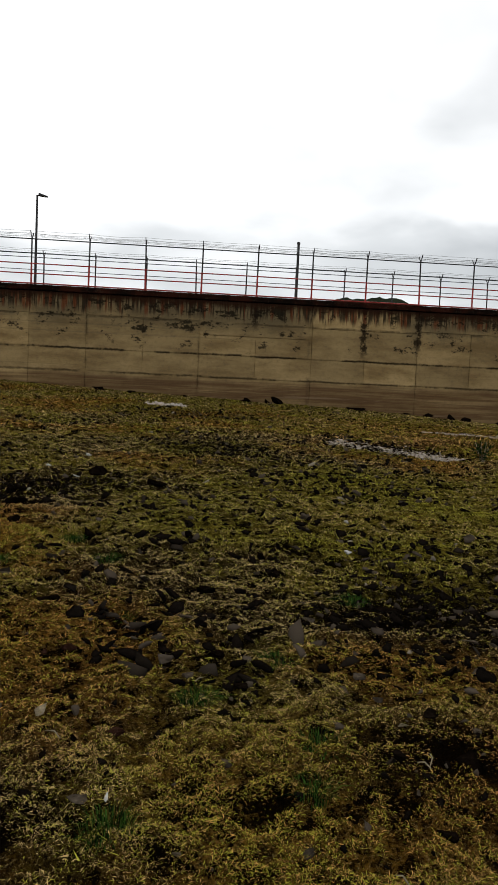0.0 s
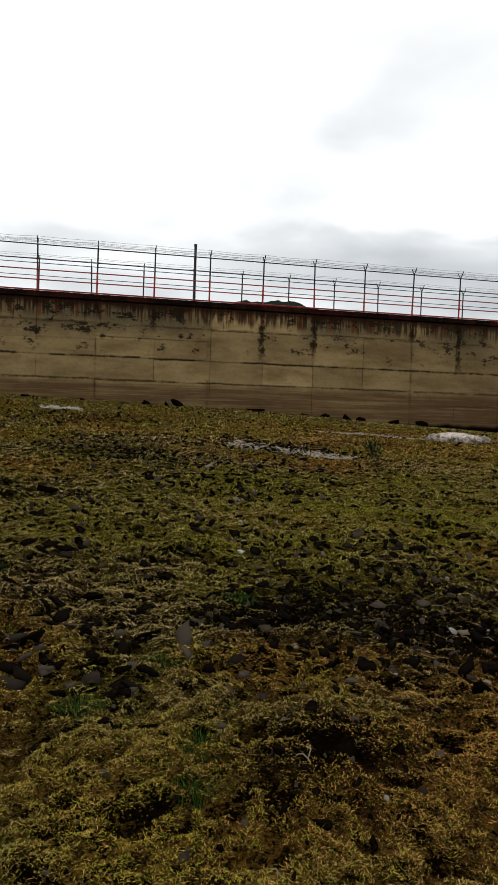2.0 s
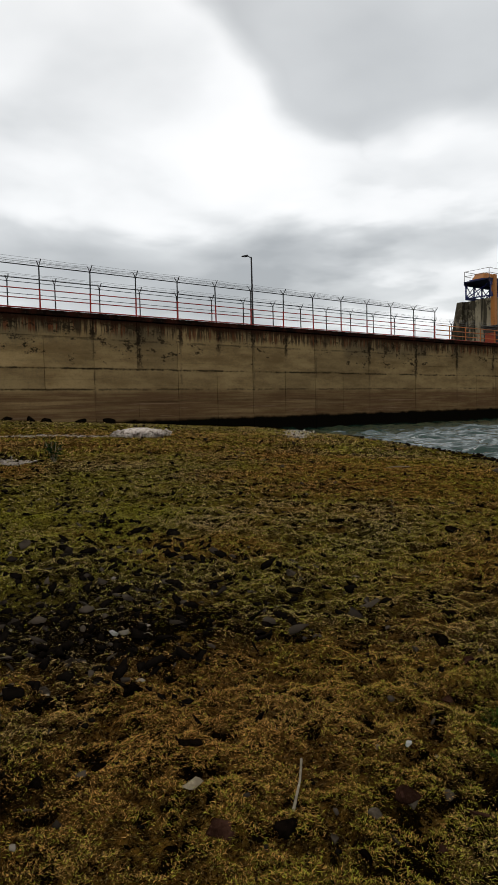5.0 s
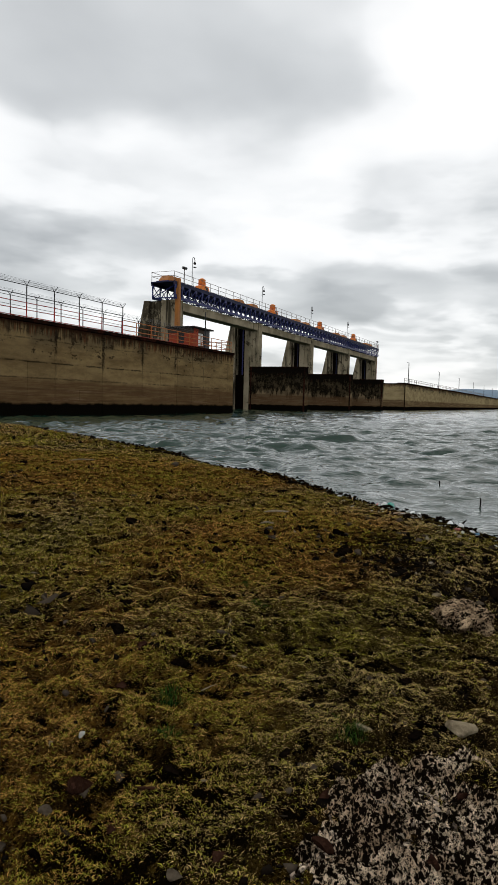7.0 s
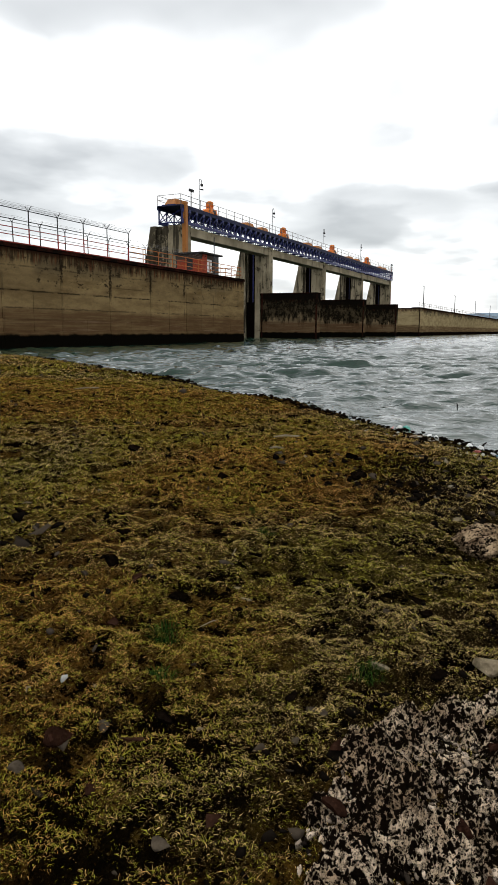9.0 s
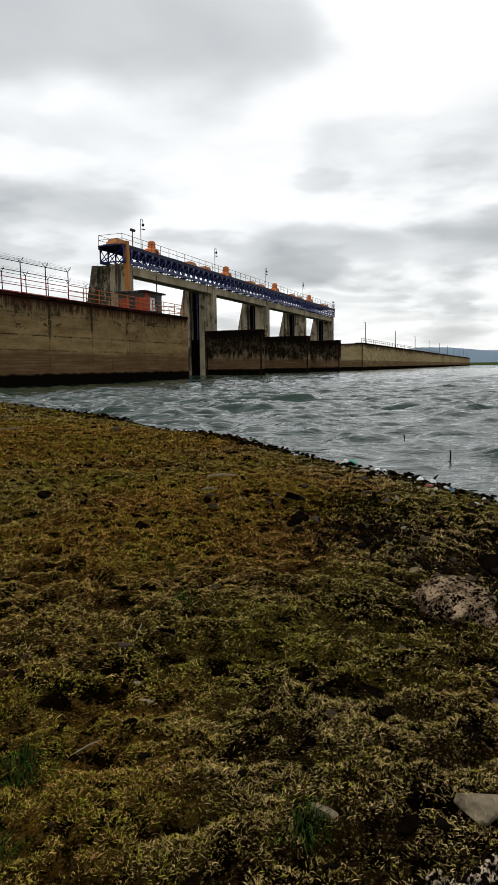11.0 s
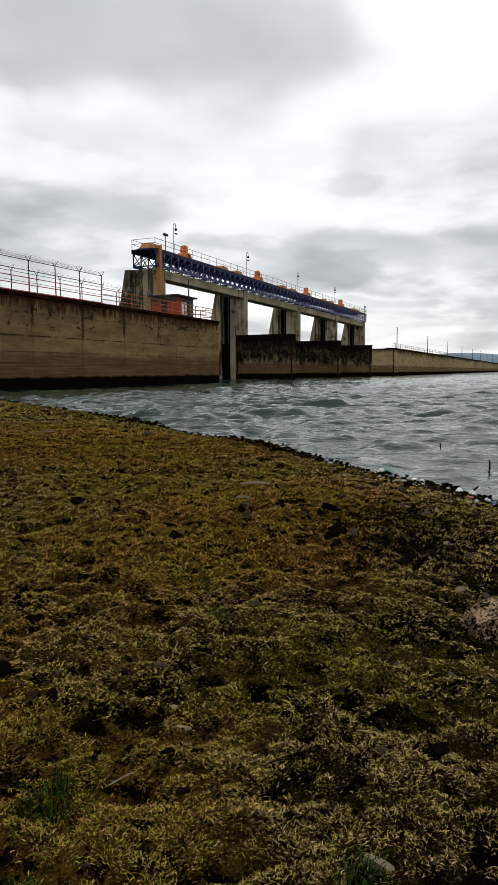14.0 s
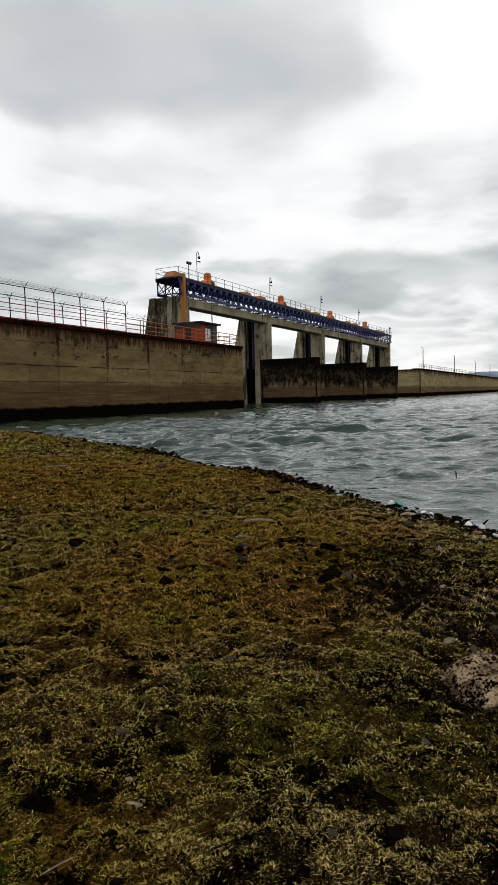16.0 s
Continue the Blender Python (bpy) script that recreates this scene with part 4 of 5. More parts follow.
def floodlight(x, y, z, h):
    f = root("floodlight", "dark floodlight head on a short post", "floodlight", "floodlights", place=(x, y, z))
    bm = bmesh.new()
    rod(bm, (0, 0, 0), (0, 0, h), 0.06, 6)
    part("post", bm, M_RAILGREY, f)
    bm = bmesh.new()
    box(bm, (-0.3, -0.22, h), (0.3, 0.22, h + 0.3), None)
    bevel(bm, 0.06)
    bmesh.ops.transform(bm, matrix=Matrix.Translation((0, 0, h)) @ Matrix.Rotation(0.3, 4, "X") @ Matrix.Translation((0, 0, -h)), verts=bm.verts)
    part("head", bm, M_BLACK, f)


floodlight(65.6, 9.9, DECK, 1.75)
floodlight(156.6, 9.9, DECK, 1.5)

# guard booth on the crest
booth = root("guard_booth", "small brick red booth with a flat dark roof", "hut")
BX0, BX1, BY0, BY1, BZ = 56.6, 60.1, 3.4, 6.2, 8.4
for name, lo, hi, mat in (
        ("side_wall", (BX0, BY0, 5.96), (BX0 + 0.15, BY1, 6.9), M_BRICKRED), ("side_wall", (BX0, BY0, 7.9), (BX0 + 0.15, BY1, BZ), M_PLASTER),
        ("side_wall", (BX0, BY0, 6.9), (BX0 + 0.15, BY0 + 1.0, 7.9), M_BRICKRED), ("side_wall", (BX0, BY1 - 1.1, 6.9), (BX0 + 0.15, BY1, 7.9), M_BRICKRED),
        ("front_wall", (BX0 + 0.15, BY0, 5.96), (BX0 + 1.1, BY0 + 0.15, BZ), M_BRICKRED), ("front_wall", (BX0 + 2.3, BY0, 5.96), (BX1, BY0 + 0.15, BZ), M_BLACK),
        ("front_wall", (BX0 + 1.1, BY0, 5.96), (BX0 + 2.3, BY0 + 0.15, 6.75), M_PLASTER), ("front_wall", (BX0 + 1.1, BY0, 8.0), (BX0 + 2.3, BY0 + 0.15, BZ), M_PLASTER),
        ("back_wall", (BX0 + 0.15, BY1 - 0.15, 5.96), (BX1, BY1, 7.0), M_PLASTER), ("far_wall", (BX1 - 0.15, BY0 + 0.15, 5.96), (BX1, BY1 - 0.15, BZ), M_PLASTER),
        ("window_bar", (BX0 + 1.66, BY0 + 0.03, 6.75), (BX0 + 1.74, BY0 + 0.1, 8.0), M_WHITE), ("window_sill", (BX0 + 1.05, BY0 - 0.06, 6.72), (BX0 + 2.35, BY0 + 0.02, 6.79), M_WHITE),
        # white sheet in the window; the black one paints shade into the side opening
        ("blind", (BX0 + 1.1, BY0 + 0.1, 6.8), (BX0 + 2.3, BY0 + 0.13, 7.98), M_WHITE), ("shutter", (BX0 + 0.06, BY0 + 1.0, 6.9), (BX0 + 0.1, BY1 - 1.1, 7.9), M_BLACK)):
    bm = bmesh.new()
    box(bm, lo, hi)
    part(name, bm, mat, booth)
bm = bmesh.new()
box(bm, (BX0 - 0.3, BY0 - 0.35, BZ), (BX1 + 0.3, BY1 + 0.3, BZ + 0.16))
bevel(bm, 0.03)
part("roof", bm, M_ROOF, booth, "overhanging flat dark roof")

pole = root("steel_pole", "thin dark steel pole beside the guard booth", "pole", place=(57.7, 2.6, 5.96))
bm = bmesh.new()
rod(bm, (0, 0, -0.3), (0, 0, 4.1), 0.07, 8, 0.05)
part("shaft", bm, M_BLACK, pole)

# ---- far dam wall ----
far = new("wall_far")
tagged(far, "long far concrete dam wall beyond the spillway", "wall", kind="structure")
for k in range(19):
    xa = 155.0 + k * 24.0
    bm = bmesh.new()
    box(bm, (xa, 2.7, -4), (xa + 23.97, 4.2, 6.15 + (0.03 if k % 2 else 0.0)))
    part("panel", bm, M_FAR, far)
bm = bmesh.new()
box(bm, (155, 2.55, 6.16), (611, 4.3, 6.38))
part("coping", bm, M_COPING, far)
bm = bmesh.new()
rng = random.Random(4)
for k in range(420):
    x = 156 + k * 1.08 + rng.uniform(-0.3, 0.3)
    r = rng.uniform(0.35, 0.7)
    bmesh.ops.create_icosphere(bm, subdivisions=1, radius=r, matrix=Matrix.Translation((x, 2.3 + rng.uniform(-0.5, 0.3), WATER + rng.uniform(-0.1, 0.15))))
toe = new("rock_toe", mesh_of(bm, "rock_toe", M_BASALT))
tagged(toe, "dark wet rocks along the foot of the far wall", "rocks", kind="stuff")
frail = root("far_railing", "low pale pipe railing on the far wall", "railing")
bm = bmesh.new()
rod(bm, (0, 0, 0), (0, 0, 1.1), 0.05, 5)
ME_FP = mesh_of(bm, "post", M_RAILGREY)
for k in range(64):
    shared("post", ME_FP, frail, (156 + k * 3.0, 2.9, 6.36))
for h in (1.1, 0.6):
    bm = bmesh.new()
    rod(bm, (156, 2.9, 6.36 + h), (600, 2.9, 6.36 + h), 0.04, 5)
    part("rail", bm, M_RAILGREY, frail)
for k in range(10):
    street_lamp(164 + k * 46.5, 3.6, 6.36, 5.2, 1.6, math.pi, "tall grey street lamp on the far wall", "far street lamps", 0.1)

# ---- distance ----
rng = np.random.default_rng(9)


def ridge(name, label, category, mat, a0, a1, dist, depth, profile, n=160, rough=0.06, kind="structure"):
    """A range of hills between two bearings, in degrees from north; it rises to profile(0..1) metres and falls away behind."""
    t = np.linspace(0, 1, n)
    b = np.radians(a0 + (a1 - a0) * t)
    h = np.array([profile(v) for v in t]) * (1 + rough * (L1.fbm(t * 40, t * 0, 4) - 0.5) * 2)
    rows = []
    for d, f in ((0, 0.0), (0.25, 0.45), (0.5, 0.8), (0.8, 1.0), (1.4, 0.7)):
        dd = dist + depth * d
        jitter = (L2.fbm(t * 60, t * 0 + d * 9, 3) - 0.5) * depth * 0.06
        rows.append(np.stack([EYE_X + (dd + jitter) * np.sin(b), EYE_Y + (dd + jitter) * np.cos(b), np.maximum(h * f, 0) - (6 if d in (0,) else 0)], -1))
    ob = new(name, array_mesh(name, np.array(rows).reshape(-1, 3), grid_faces(5, n), mat, True))
    return tagged(ob, label, category, kind=kind)


ridge("hill", "dark wooded hill behind the dam", "hill", M_HILL, 0, 27, 330, 90, lambda t: 67 * max(0.0, math.sin(math.pi * t)) ** 0.55 * (1 if 0 < t < 1 else 0), 120, 0.03)
ridge("mountain", "hazy blue mountain range beyond the lake", "mountain", M_MOUNT, 70, 118, 3600, 500, lambda t: 60 * math.exp(-((t - 0.27) / 0.11) ** 2) + 30 * math.exp(-((t - 0.5) / 0.2) ** 2) + 37 * math.sin(3.1 * min(t, 1)) ** 0.5 if t > 0.01 else 0, 300, 0.05)
bm = bmesh.new()
me = array_mesh("far_shore", [(612, 40, 0.9), (612, -6, -0.3), (1500, -900, -0.3), (2400, -900, 6), (2400, 700, 6), (700, 300, 1)], [(0, 1, 2, 3), (0, 3, 4, 5)], M_FARGREEN)
bm.free()
tagged(new("far_shore", me), "low green meadow on the far shore", "ground", kind="structure")

# ---- turf ----
rng = np.random.default_rng(21)
BARE = ((-0.75, -26.4, 0.75), (-0.25, -26.6, 0.95), (-4.0, -22.4, 0.9), (-1.9, -17.7, 1.4), (-2.6, -10.4, 2.2), (0.02, -30.03, 0.66), (2.9, -29.9, 0.5), (3.4, -29.1, 0.4), (1.6, -17.2, 1.0), (0.15, -27.1, 0.8), (-1.2, -28.0, 0.4), (4.3, -28.8, 0.8))
STRIPS = ((0.9, -16.1, 0.5), (1.3, -16.6, 0.5), (1.7, -17.1, 0.5), (2.1, -17.6, 0.5), (2.5, -18.1, 0.4), (4.6, -11.5, 0.45), (5.4, -11.6, 0.45), (6.2, -11.7, 0.45), (7.0, -11.8, 0.5), (8.1, -12.5, 0.9), (-3.4, -6.8, 0.8))


def bareness(x, y):
    b = np.zeros_like(x)
    for bx, by, br in BARE + STRIPS:
        b = np.maximum(b, np.exp(-((x - bx) ** 2 + (y - by) ** 2) / (br * br)))
    stony = np.clip((L2.fbm(x * 0.8 + 40, y * 0.8 + 13, 4) - 0.55) * 8, 0, 1)
    return np.maximum(b * 0.85, 0.3 * stony)


def fan(r0, r1, density, a0=-42, a1=100):
    """Places strewn over a fan of ground in front of the walk."""
    n = int(density * math.radians(a1 - a0) * (r1 * r1 - r0 * r0) / 2)
    r = np.sqrt(rng.random(n) * (r1 * r1 - r0 * r0) + r0 * r0)
    deg = a0 + (a1 - a0) * rng.random(n)
    soft = np.clip(np.minimum(deg - a0, a1 - deg) / 14 + 0.12, 0, 1) > rng.random(n)
    r, a = r[soft], np.radians(deg[soft])
    x, y = -1.25 + r * np.sin(a), -30.1 + r * np.cos(a)
    ok = (shore(y) - x > 0.35) & (y < -0.5)
    return x[ok], y[ok], r[ok]


def blades(x, y, length, width, lie, seed, curl):
    """Blades of grass. lie: 0 upright, 1 flat. curl: bent blades that taper to both ends; the others are plain spikes."""
    g = np.random.default_rng(seed)
    n = len(x)
    z = ground_height(x, y)
    turn = g.random(n) * 6.283
    foot = np.stack([x, y, z - 0.002], -1)
    rise = (1 - lie) * np.where(g.random(n) < 0.3, 1.2, 0.8)
    flat = np.clip(0.35 + lie * 0.7, 0.2, 1.0)
    half = length * (0.5 if curl else 1.0)
    mid = foot + np.stack([np.cos(turn) * flat * half, np.sin(turn) * flat * half, np.maximum(rise * half, 0.004)], -1)
    side = np.stack([-np.sin(turn), np.cos(turn), g.normal(0, 0.4, n)], -1) * (width / 2)[:, None]
    if not curl:
        v = np.stack([foot - side, foot + side, mid], 1)
        return v.reshape(-1, 3).astype(np.float32), np.arange(3 * n).reshape(-1, 3)
    turn = turn + g.normal(0, 1.3, n)
    tip = mid + np.stack([np.cos(turn) * half, np.sin(turn) * half, (rise * g.random(n) - 0.25) * half], -1)
    tip[:, 2] = np.maximum(tip[:, 2], z + 0.003)
    v = np.stack([foot, mid - side, mid + side, tip], 1)
    f = np.array([[0, 1, 2], [1, 3, 2]])[None] + np.arange(n)[:, None, None] * 4
    return v.reshape(-1, 3).astype(np.float32), f.reshape(-1, 3)


VS, FS, count = [], [], 0
for r0, r1, dens, lo, hi, w, lie0, curl in ((0.8, 2.7, 56000, 0.009, 0.026, 0.0023, 0.30, True), (2.7, 4.2, 23000, 0.011, 0.030, 0.0036, 0.30, True), (4.2, 7.5, 14500, 0.012, 0.034, 0.0064, 0.32, False),
                                            (7.5, 14, 3400, 0.020, 0.050, 0.0110, 0.36, False), (14, 33, 700, 0.04, 0.09, 0.024, 0.36, False), (0.2, 14, 150, 0.03, 0.07, 0.014, 0.4, False)):
    x, y, r = fan(r0, r1, dens) if r0 > 0.5 else fan(r0, r1, dens, 80, 330)
    clump = 0.4 * L2.fbm(x * 6.5, y * 6.5, 3) + 0.6 * L3.fbm(x * 17, y * 17, 2)
    keep = rng.random(len(x)) < np.clip((1 - bareness(x, y)) * np.clip((clump - 0.405) * 12, 0.07, 1) * np.where(y > -11, 0.45, 1.0), 0, 1)
    x, y, r, clump = x[keep], y[keep], r[keep], clump[keep]
    length = (lo + (hi - lo) * rng.random(len(x)) ** 1.5) * (0.6 + 0.8 * clump)
    width = w * (0.6 + 0.8 * rng.random(len(x))) * (r / r1) ** 0.5
    v, f = blades(x, y, length, width, np.clip(lie0 + rng.random(len(x)) * 0.5, 0, 0.95), 5, curl)
    VS.append(v)
    FS.append(f + count)
    count += len(v)
turf = new("grass", array_mesh("grass", np.concatenate(VS), np.concatenate(FS), M_BLADE))
tagged(turf, "short matted turf of straw and green blades", "grass", kind="stuff")


def blade_tuft(name, label, category, group, x, y, radius, height, n, mat, seed, width=0.004):
    g = np.random.default_rng(seed)
    a, q = g.random(n) * 6.283, np.sqrt(g.random(n)) * radius * 0.6
    bx, by = q * np.cos(a), q * np.sin(a)
    lean = g.normal(0, 1.0, n) + 1.5 * q / radius
    h = height * (0.5 + 0.6 * g.random(n))
    ox, oy = np.cos(a) * lean, np.sin(a) * lean
    sx, sy = -np.sin(a) * width / 2, np.cos(a) * width / 2
    zero = np.zeros(n)
    v = np.stack([np.stack([bx - sx, by - sy, zero - 0.02], -1), np.stack([bx + sx, by + sy, zero - 0.02], -1),
                  np.stack([bx + ox * h * 0.4 - sx, by + oy * h * 0.4 - sy, h * 0.62], -1), np.stack([bx + ox * h * 0.4 + sx, by + oy * h * 0.4 + sy, h * 0.62], -1),
                  np.stack([bx + ox * h, by + oy * h, h * (1 - 0.3 * np.minimum(np.abs(lean), 1.2))], -1)], 1)
    f = (np.array([[0, 1, 3], [0, 3, 2], [2, 3, 4]])[None] + np.arange(n)[:, None, None] * 5).reshape(-1, 3)
    ob = new(name, array_mesh(name, v.reshape(-1, 3), f, mat))
    ob.location = (x, y, float(ground_height(x, y)))
    return tagged(ob, label, category, group)


for k, (x, y, r) in enumerate(((-2.33, -28.36, 0.1), (-1.66, -27.9, 0.11), (-1.72, -28.15, 0.09), (-2.09, -27.56, 0.1), (-2.51, -26.47, 0.1), (-1.72, -27.15, 0.1), (-1.18, -26.27, 0.11),
                              (0.67, -28.74, 0.1), (0.7, -29.5, 0.09), (-2.77, -25.34, 0.13), (-3.5, -25.5, 0.12), (2.3, -28.3, 0.09), (1.9, -28.6, 0.07), (-3.1, -24.9, 0.12), (0.35, -28.9, 0.07))):
    blade_tuft("grass_tuft", "fresh green grass tuft standing out of dry turf", "grass tuft", "green tufts", x, y, r * 1.35, r * 0.36, 260, M_TUFT, 40 + k, 0.0028)
bush = root("bush", "small dark green shrub on the turf", "bush", place=(3.0, -18.4, float(ground_height(3.0, -18.4))))
bm = bmesh.new()
brng = random.Random(3)
tips = []
for k in range(9):
    a, l = brng.uniform(0, 6.28), brng.uniform(0.25, 0.45)
    tip = (math.cos(a) * brng.uniform(0.05, 0.22), math.sin(a) * brng.uniform(0.05, 0.22), l)
    rod(bm, (0, 0, -0.03), tip, 0.012, 5, 0.005)
    tips.append(tip)
part("stem", bm, M_TWIG, bush)
bm = bmesh.new()
for k in range(420):
    t = tips[k % len(tips)]
    q = brng.uniform(0.3, 1.1)
    m = Matrix.Translation((t[0] * q + brng.gauss(0, 0.04), t[1] * q + brng.gauss(0, 0.04), t[2] * q + brng.gauss(0, 0.03))) @ Euler((brng.uniform(-1.2, 1.2), brng.uniform(-1.2, 1.2), brng.uniform(0, 6.3))).to_matrix().to_4x4()
    vs = [bm.verts.new(m @ Vector(c)) for c in ((-0.035, 0, 0), (0, -0.013, 0.006), (0.035, 0, 0), (0, 0.013, 0.006))]
    bm.faces.new(vs)
part("foliage", bm, M_BUSH, bush)

# ---- stones ----


def ico(sub):
    bm = bmesh.new()
    bmesh.ops.create_icosphere(bm, subdivisions=sub, radius=1.0)
    v = np.array([p.co[:] for p in bm.verts])
    f = np.array([[p.index for p in q.verts] for q in bm.faces])
    bm.free()
    return v, f


def chipped(v, g, cuts, low, high):
    """Cuts a ball with random planes, which gives broken stone faces."""
    for _ in range(cuts):
        n = g.normal(size=3)
        n /= np.linalg.norm(n)
        over = np.maximum(v @ n - g.uniform(low, high), 0)
        v = v - over[:, None] * n
    return v


def strewn(name, label, category, x, y, size, mat, sub, flat, seed, sink=0.55):
    """Many loose stones in one mesh, each with its own shape and turn."""
    g = np.random.default_rng(seed)
    bv, bf = ico(sub)
    n = len(x)
    kinds = np.stack([chipped(bv * 1.1, g, 5, 0.05, 0.45) * 1.3 for _ in range(40)])
    v = kinds[g.integers(0, 40, n)] * (1 + g.normal(0, 0.13, (n, len(bv), 1)))
    v = v * np.stack([size * (0.7 + 0.6 * g.random(n)), size * (0.6 + 0.5 * g.random(n)), size * flat * (0.5 + 0.9 * g.random(n))], -1)[:, None]
    tilt = g.normal(0, 0.35, n)
    v[..., 2] += v[..., 0] * tilt[:, None]
    a = g.random(n) * 6.283
    c, s_ = np.cos(a)[:, None], np.sin(a)[:, None]
    w = np.stack([v[..., 0] * c - v[..., 1] * s_, v[..., 0] * s_ + v[..., 1] * c, v[..., 2]], -1)
    z = ground_height(x, y) + size * flat * (0.75 - sink)
    w += np.stack([x, y, z], -1)[:, None]
    f = bf[None] + np.arange(n)[:, None, None] * len(bv)
    ob = new(name, array_mesh(name, w.reshape(-1, 3), f.reshape(-1, 3), mat))
    return tagged(ob, label, category, kind="stuff")


for r0, r1, dens, s0, s1, sub in ((0.9, 4.5, 110, 0.006, 0.026, 1), (4.5, 11, 80, 0.010, 0.040, 1), (11, 31, 16, 0.022, 0.075, 1)):
    x, y, r = fan(r0, r1, dens)
    keep = rng.random(len(x)) < np.clip(0.22 + 1.3 * bareness(x, y), 0, 1)
    keep &= np.hypot(x - 0.88, y + 29.94) > 0.13
    x, y = x[keep], y[keep]
    strewn("loose_stones", "dark loose stones scattered through the turf", "stones", x, y, s0 + (s1 - s0) * rng.random(len(x)) ** 2.0, M_GRAVEL, sub, 0.6, 8)
fx, fy = rng.uniform(-6.5, 1.5, 5200), rng.uniform(-27.5, -14, 5200)
patchy = L4.fbm(fx * 0.55 + 3, fy * 0.55 + 8, 4)
lie = rng.random(len(fx)) < np.clip((patchy - 0.46) * 9, 0.04, 1)
fx, fy = fx[lie], fy[lie]
strewn("stone_shards", "flat dark slaty shards lying over the turf", "stones", fx, fy, 0.018 + 0.05 * rng.random(len(fx)) ** 1.8, M_GRAVEL, 1, 0.5, 15, 0.1)
pts = []
for bx, by, br in BARE[:5] + BARE[6:9]:
    n = int(420 * br)
    pts.append(np.stack([bx + rng.normal(0, br * 0.62, n), by + rng.normal(0, br * 0.62, n)], -1))
pts = np.concatenate(pts)
strewn("stone_scatter", "patches of broken dark stones in bare soil", "stones", pts[:, 0], pts[:, 1], 0.010 + 0.034 * rng.random(len(pts)) ** 2, M_GRAVEL, 1, 0.6, 9)

STONE_V, STONE_F = ico(3)


def stone(label, x, y, length, width, height, turn, mat, seed, name="stone", group="stones on the turf", chip=0.10, square=0.35, cuts=8):
    """One lying stone: a squared, chipped lump that is flattened below."""
    g = np.random.default_rng(seed)
    v = np.sign(STONE_V) * np.abs(STONE_V) ** (1 - square)
    v = chipped(v, g, cuts, 0.15, 0.65) * (1.3 if cuts > 3 else 1.05)
    lump = Lattice(seed + 100)
    wob = lump.fbm(v[:, 0] * 1.4 + v[:, 2] * 1.1 + 20, v[:, 1] * 1.4 - v[:, 2] * 0.9 + 20, 3) - 0.5
    v *= (1 + wob * 0.35 + g.normal(0, chip * 0.12, len(v)))[:, None]
    v *= np.array([length / 2, width / 2, height / 2]) * 0.95
    v[:, 2] = np.maximum(v[:, 2], -height * 0.35)
    ob = new(name, array_mesh(name, v, STONE_F, mat))
    ob.location = (x, y, float(ground_height(x, y)) + height * 0.12)
    ob.rotation_euler = (g.normal(0, 0.08), g.normal(0, 0.08), turn)
    return tagged(ob, label, "stone", group)


BASALT_PLACES = ((-2.27, -27.00, 0.12), (-2.02, -27.14, 0.11), (-2.07, -26.07, 0.20), (-2.20, -24.64, 0.15), (-1.64, -25.18, 0.18), (-2.72, -24.58, 0.15), (-3.02, -24.79, 0.21), (-1.56, -25.66, 0.16), (-3.74, -24.35, 0.21), (-1.14, -28.00, 0.18), (-1.54, -28.16, 0.07), (-1.41, -28.04, 0.08), (-0.97, -26.39, 0.25), (-2.52, -27.89, 0.05), (-2.60, -28.00, 0.08), (-1.91, -27.44, 0.13), (-1.57, -27.23, 0.12), (-1.19, -27.70, 0.10), (-1.38, -28.39, 0.08), (-2.96, -26.35, 0.17), (-0.70, -21.44, 0.15), (-0.41, -27.64, 0.17), (-0.98, -28.06, 0.11), (-1.26, -28.51, 0.07), (-0.75, -21.23, 0.14), (-0.44, -28.18, 0.10), (-0.75, -28.07, 0.06), (0.36, -26.80, 0.15), (-0.48, -28.75, 0.09), (1.06, -28.17, 0.14), (0.97, -28.58, 0.11), (3.17, -27.62, 0.19))
BASALT_PLACES_BANK = ((3.59, -26.47, 0.22), (4.30, -22.75, 0.24), (2.84, -23.35, 0.14), (1.54, -27.13, 0.18), (1.83, -27.55, 0.12), (-0.40, -28.96, 0.09), (0.18, -29.02, 0.10), (1.42, -29.54, 0.13), (1.26, -29.60, 0.08), (1.02, -29.45, 0.06), (0.88, -29.40, 0.06), (3.30, -29.10, 0.13), (2.90, -28.96, 0.12), (3.55, -28.65, 0.29), (4.16, -28.36, 0.21), (4.14, -28.03, 0.12), (2.96, -27.74, 0.16), (3.49, -27.43, 0.10), (1.40, -27.56, 0.07), (1.67, -27.65, 0.09), (0.83, -28.74, 0.07), (0.92, -28.91, 0.07), (0.74, -29.76, 0.08), (0.42, -29.34, 0.07), (1.59, -28.69, 0.10), (0.83, -29.59, 0.04), (3.88, -27.33, 0.09), (1.53, -27.86, 0.11), (2.02, -27.74, 0.07))
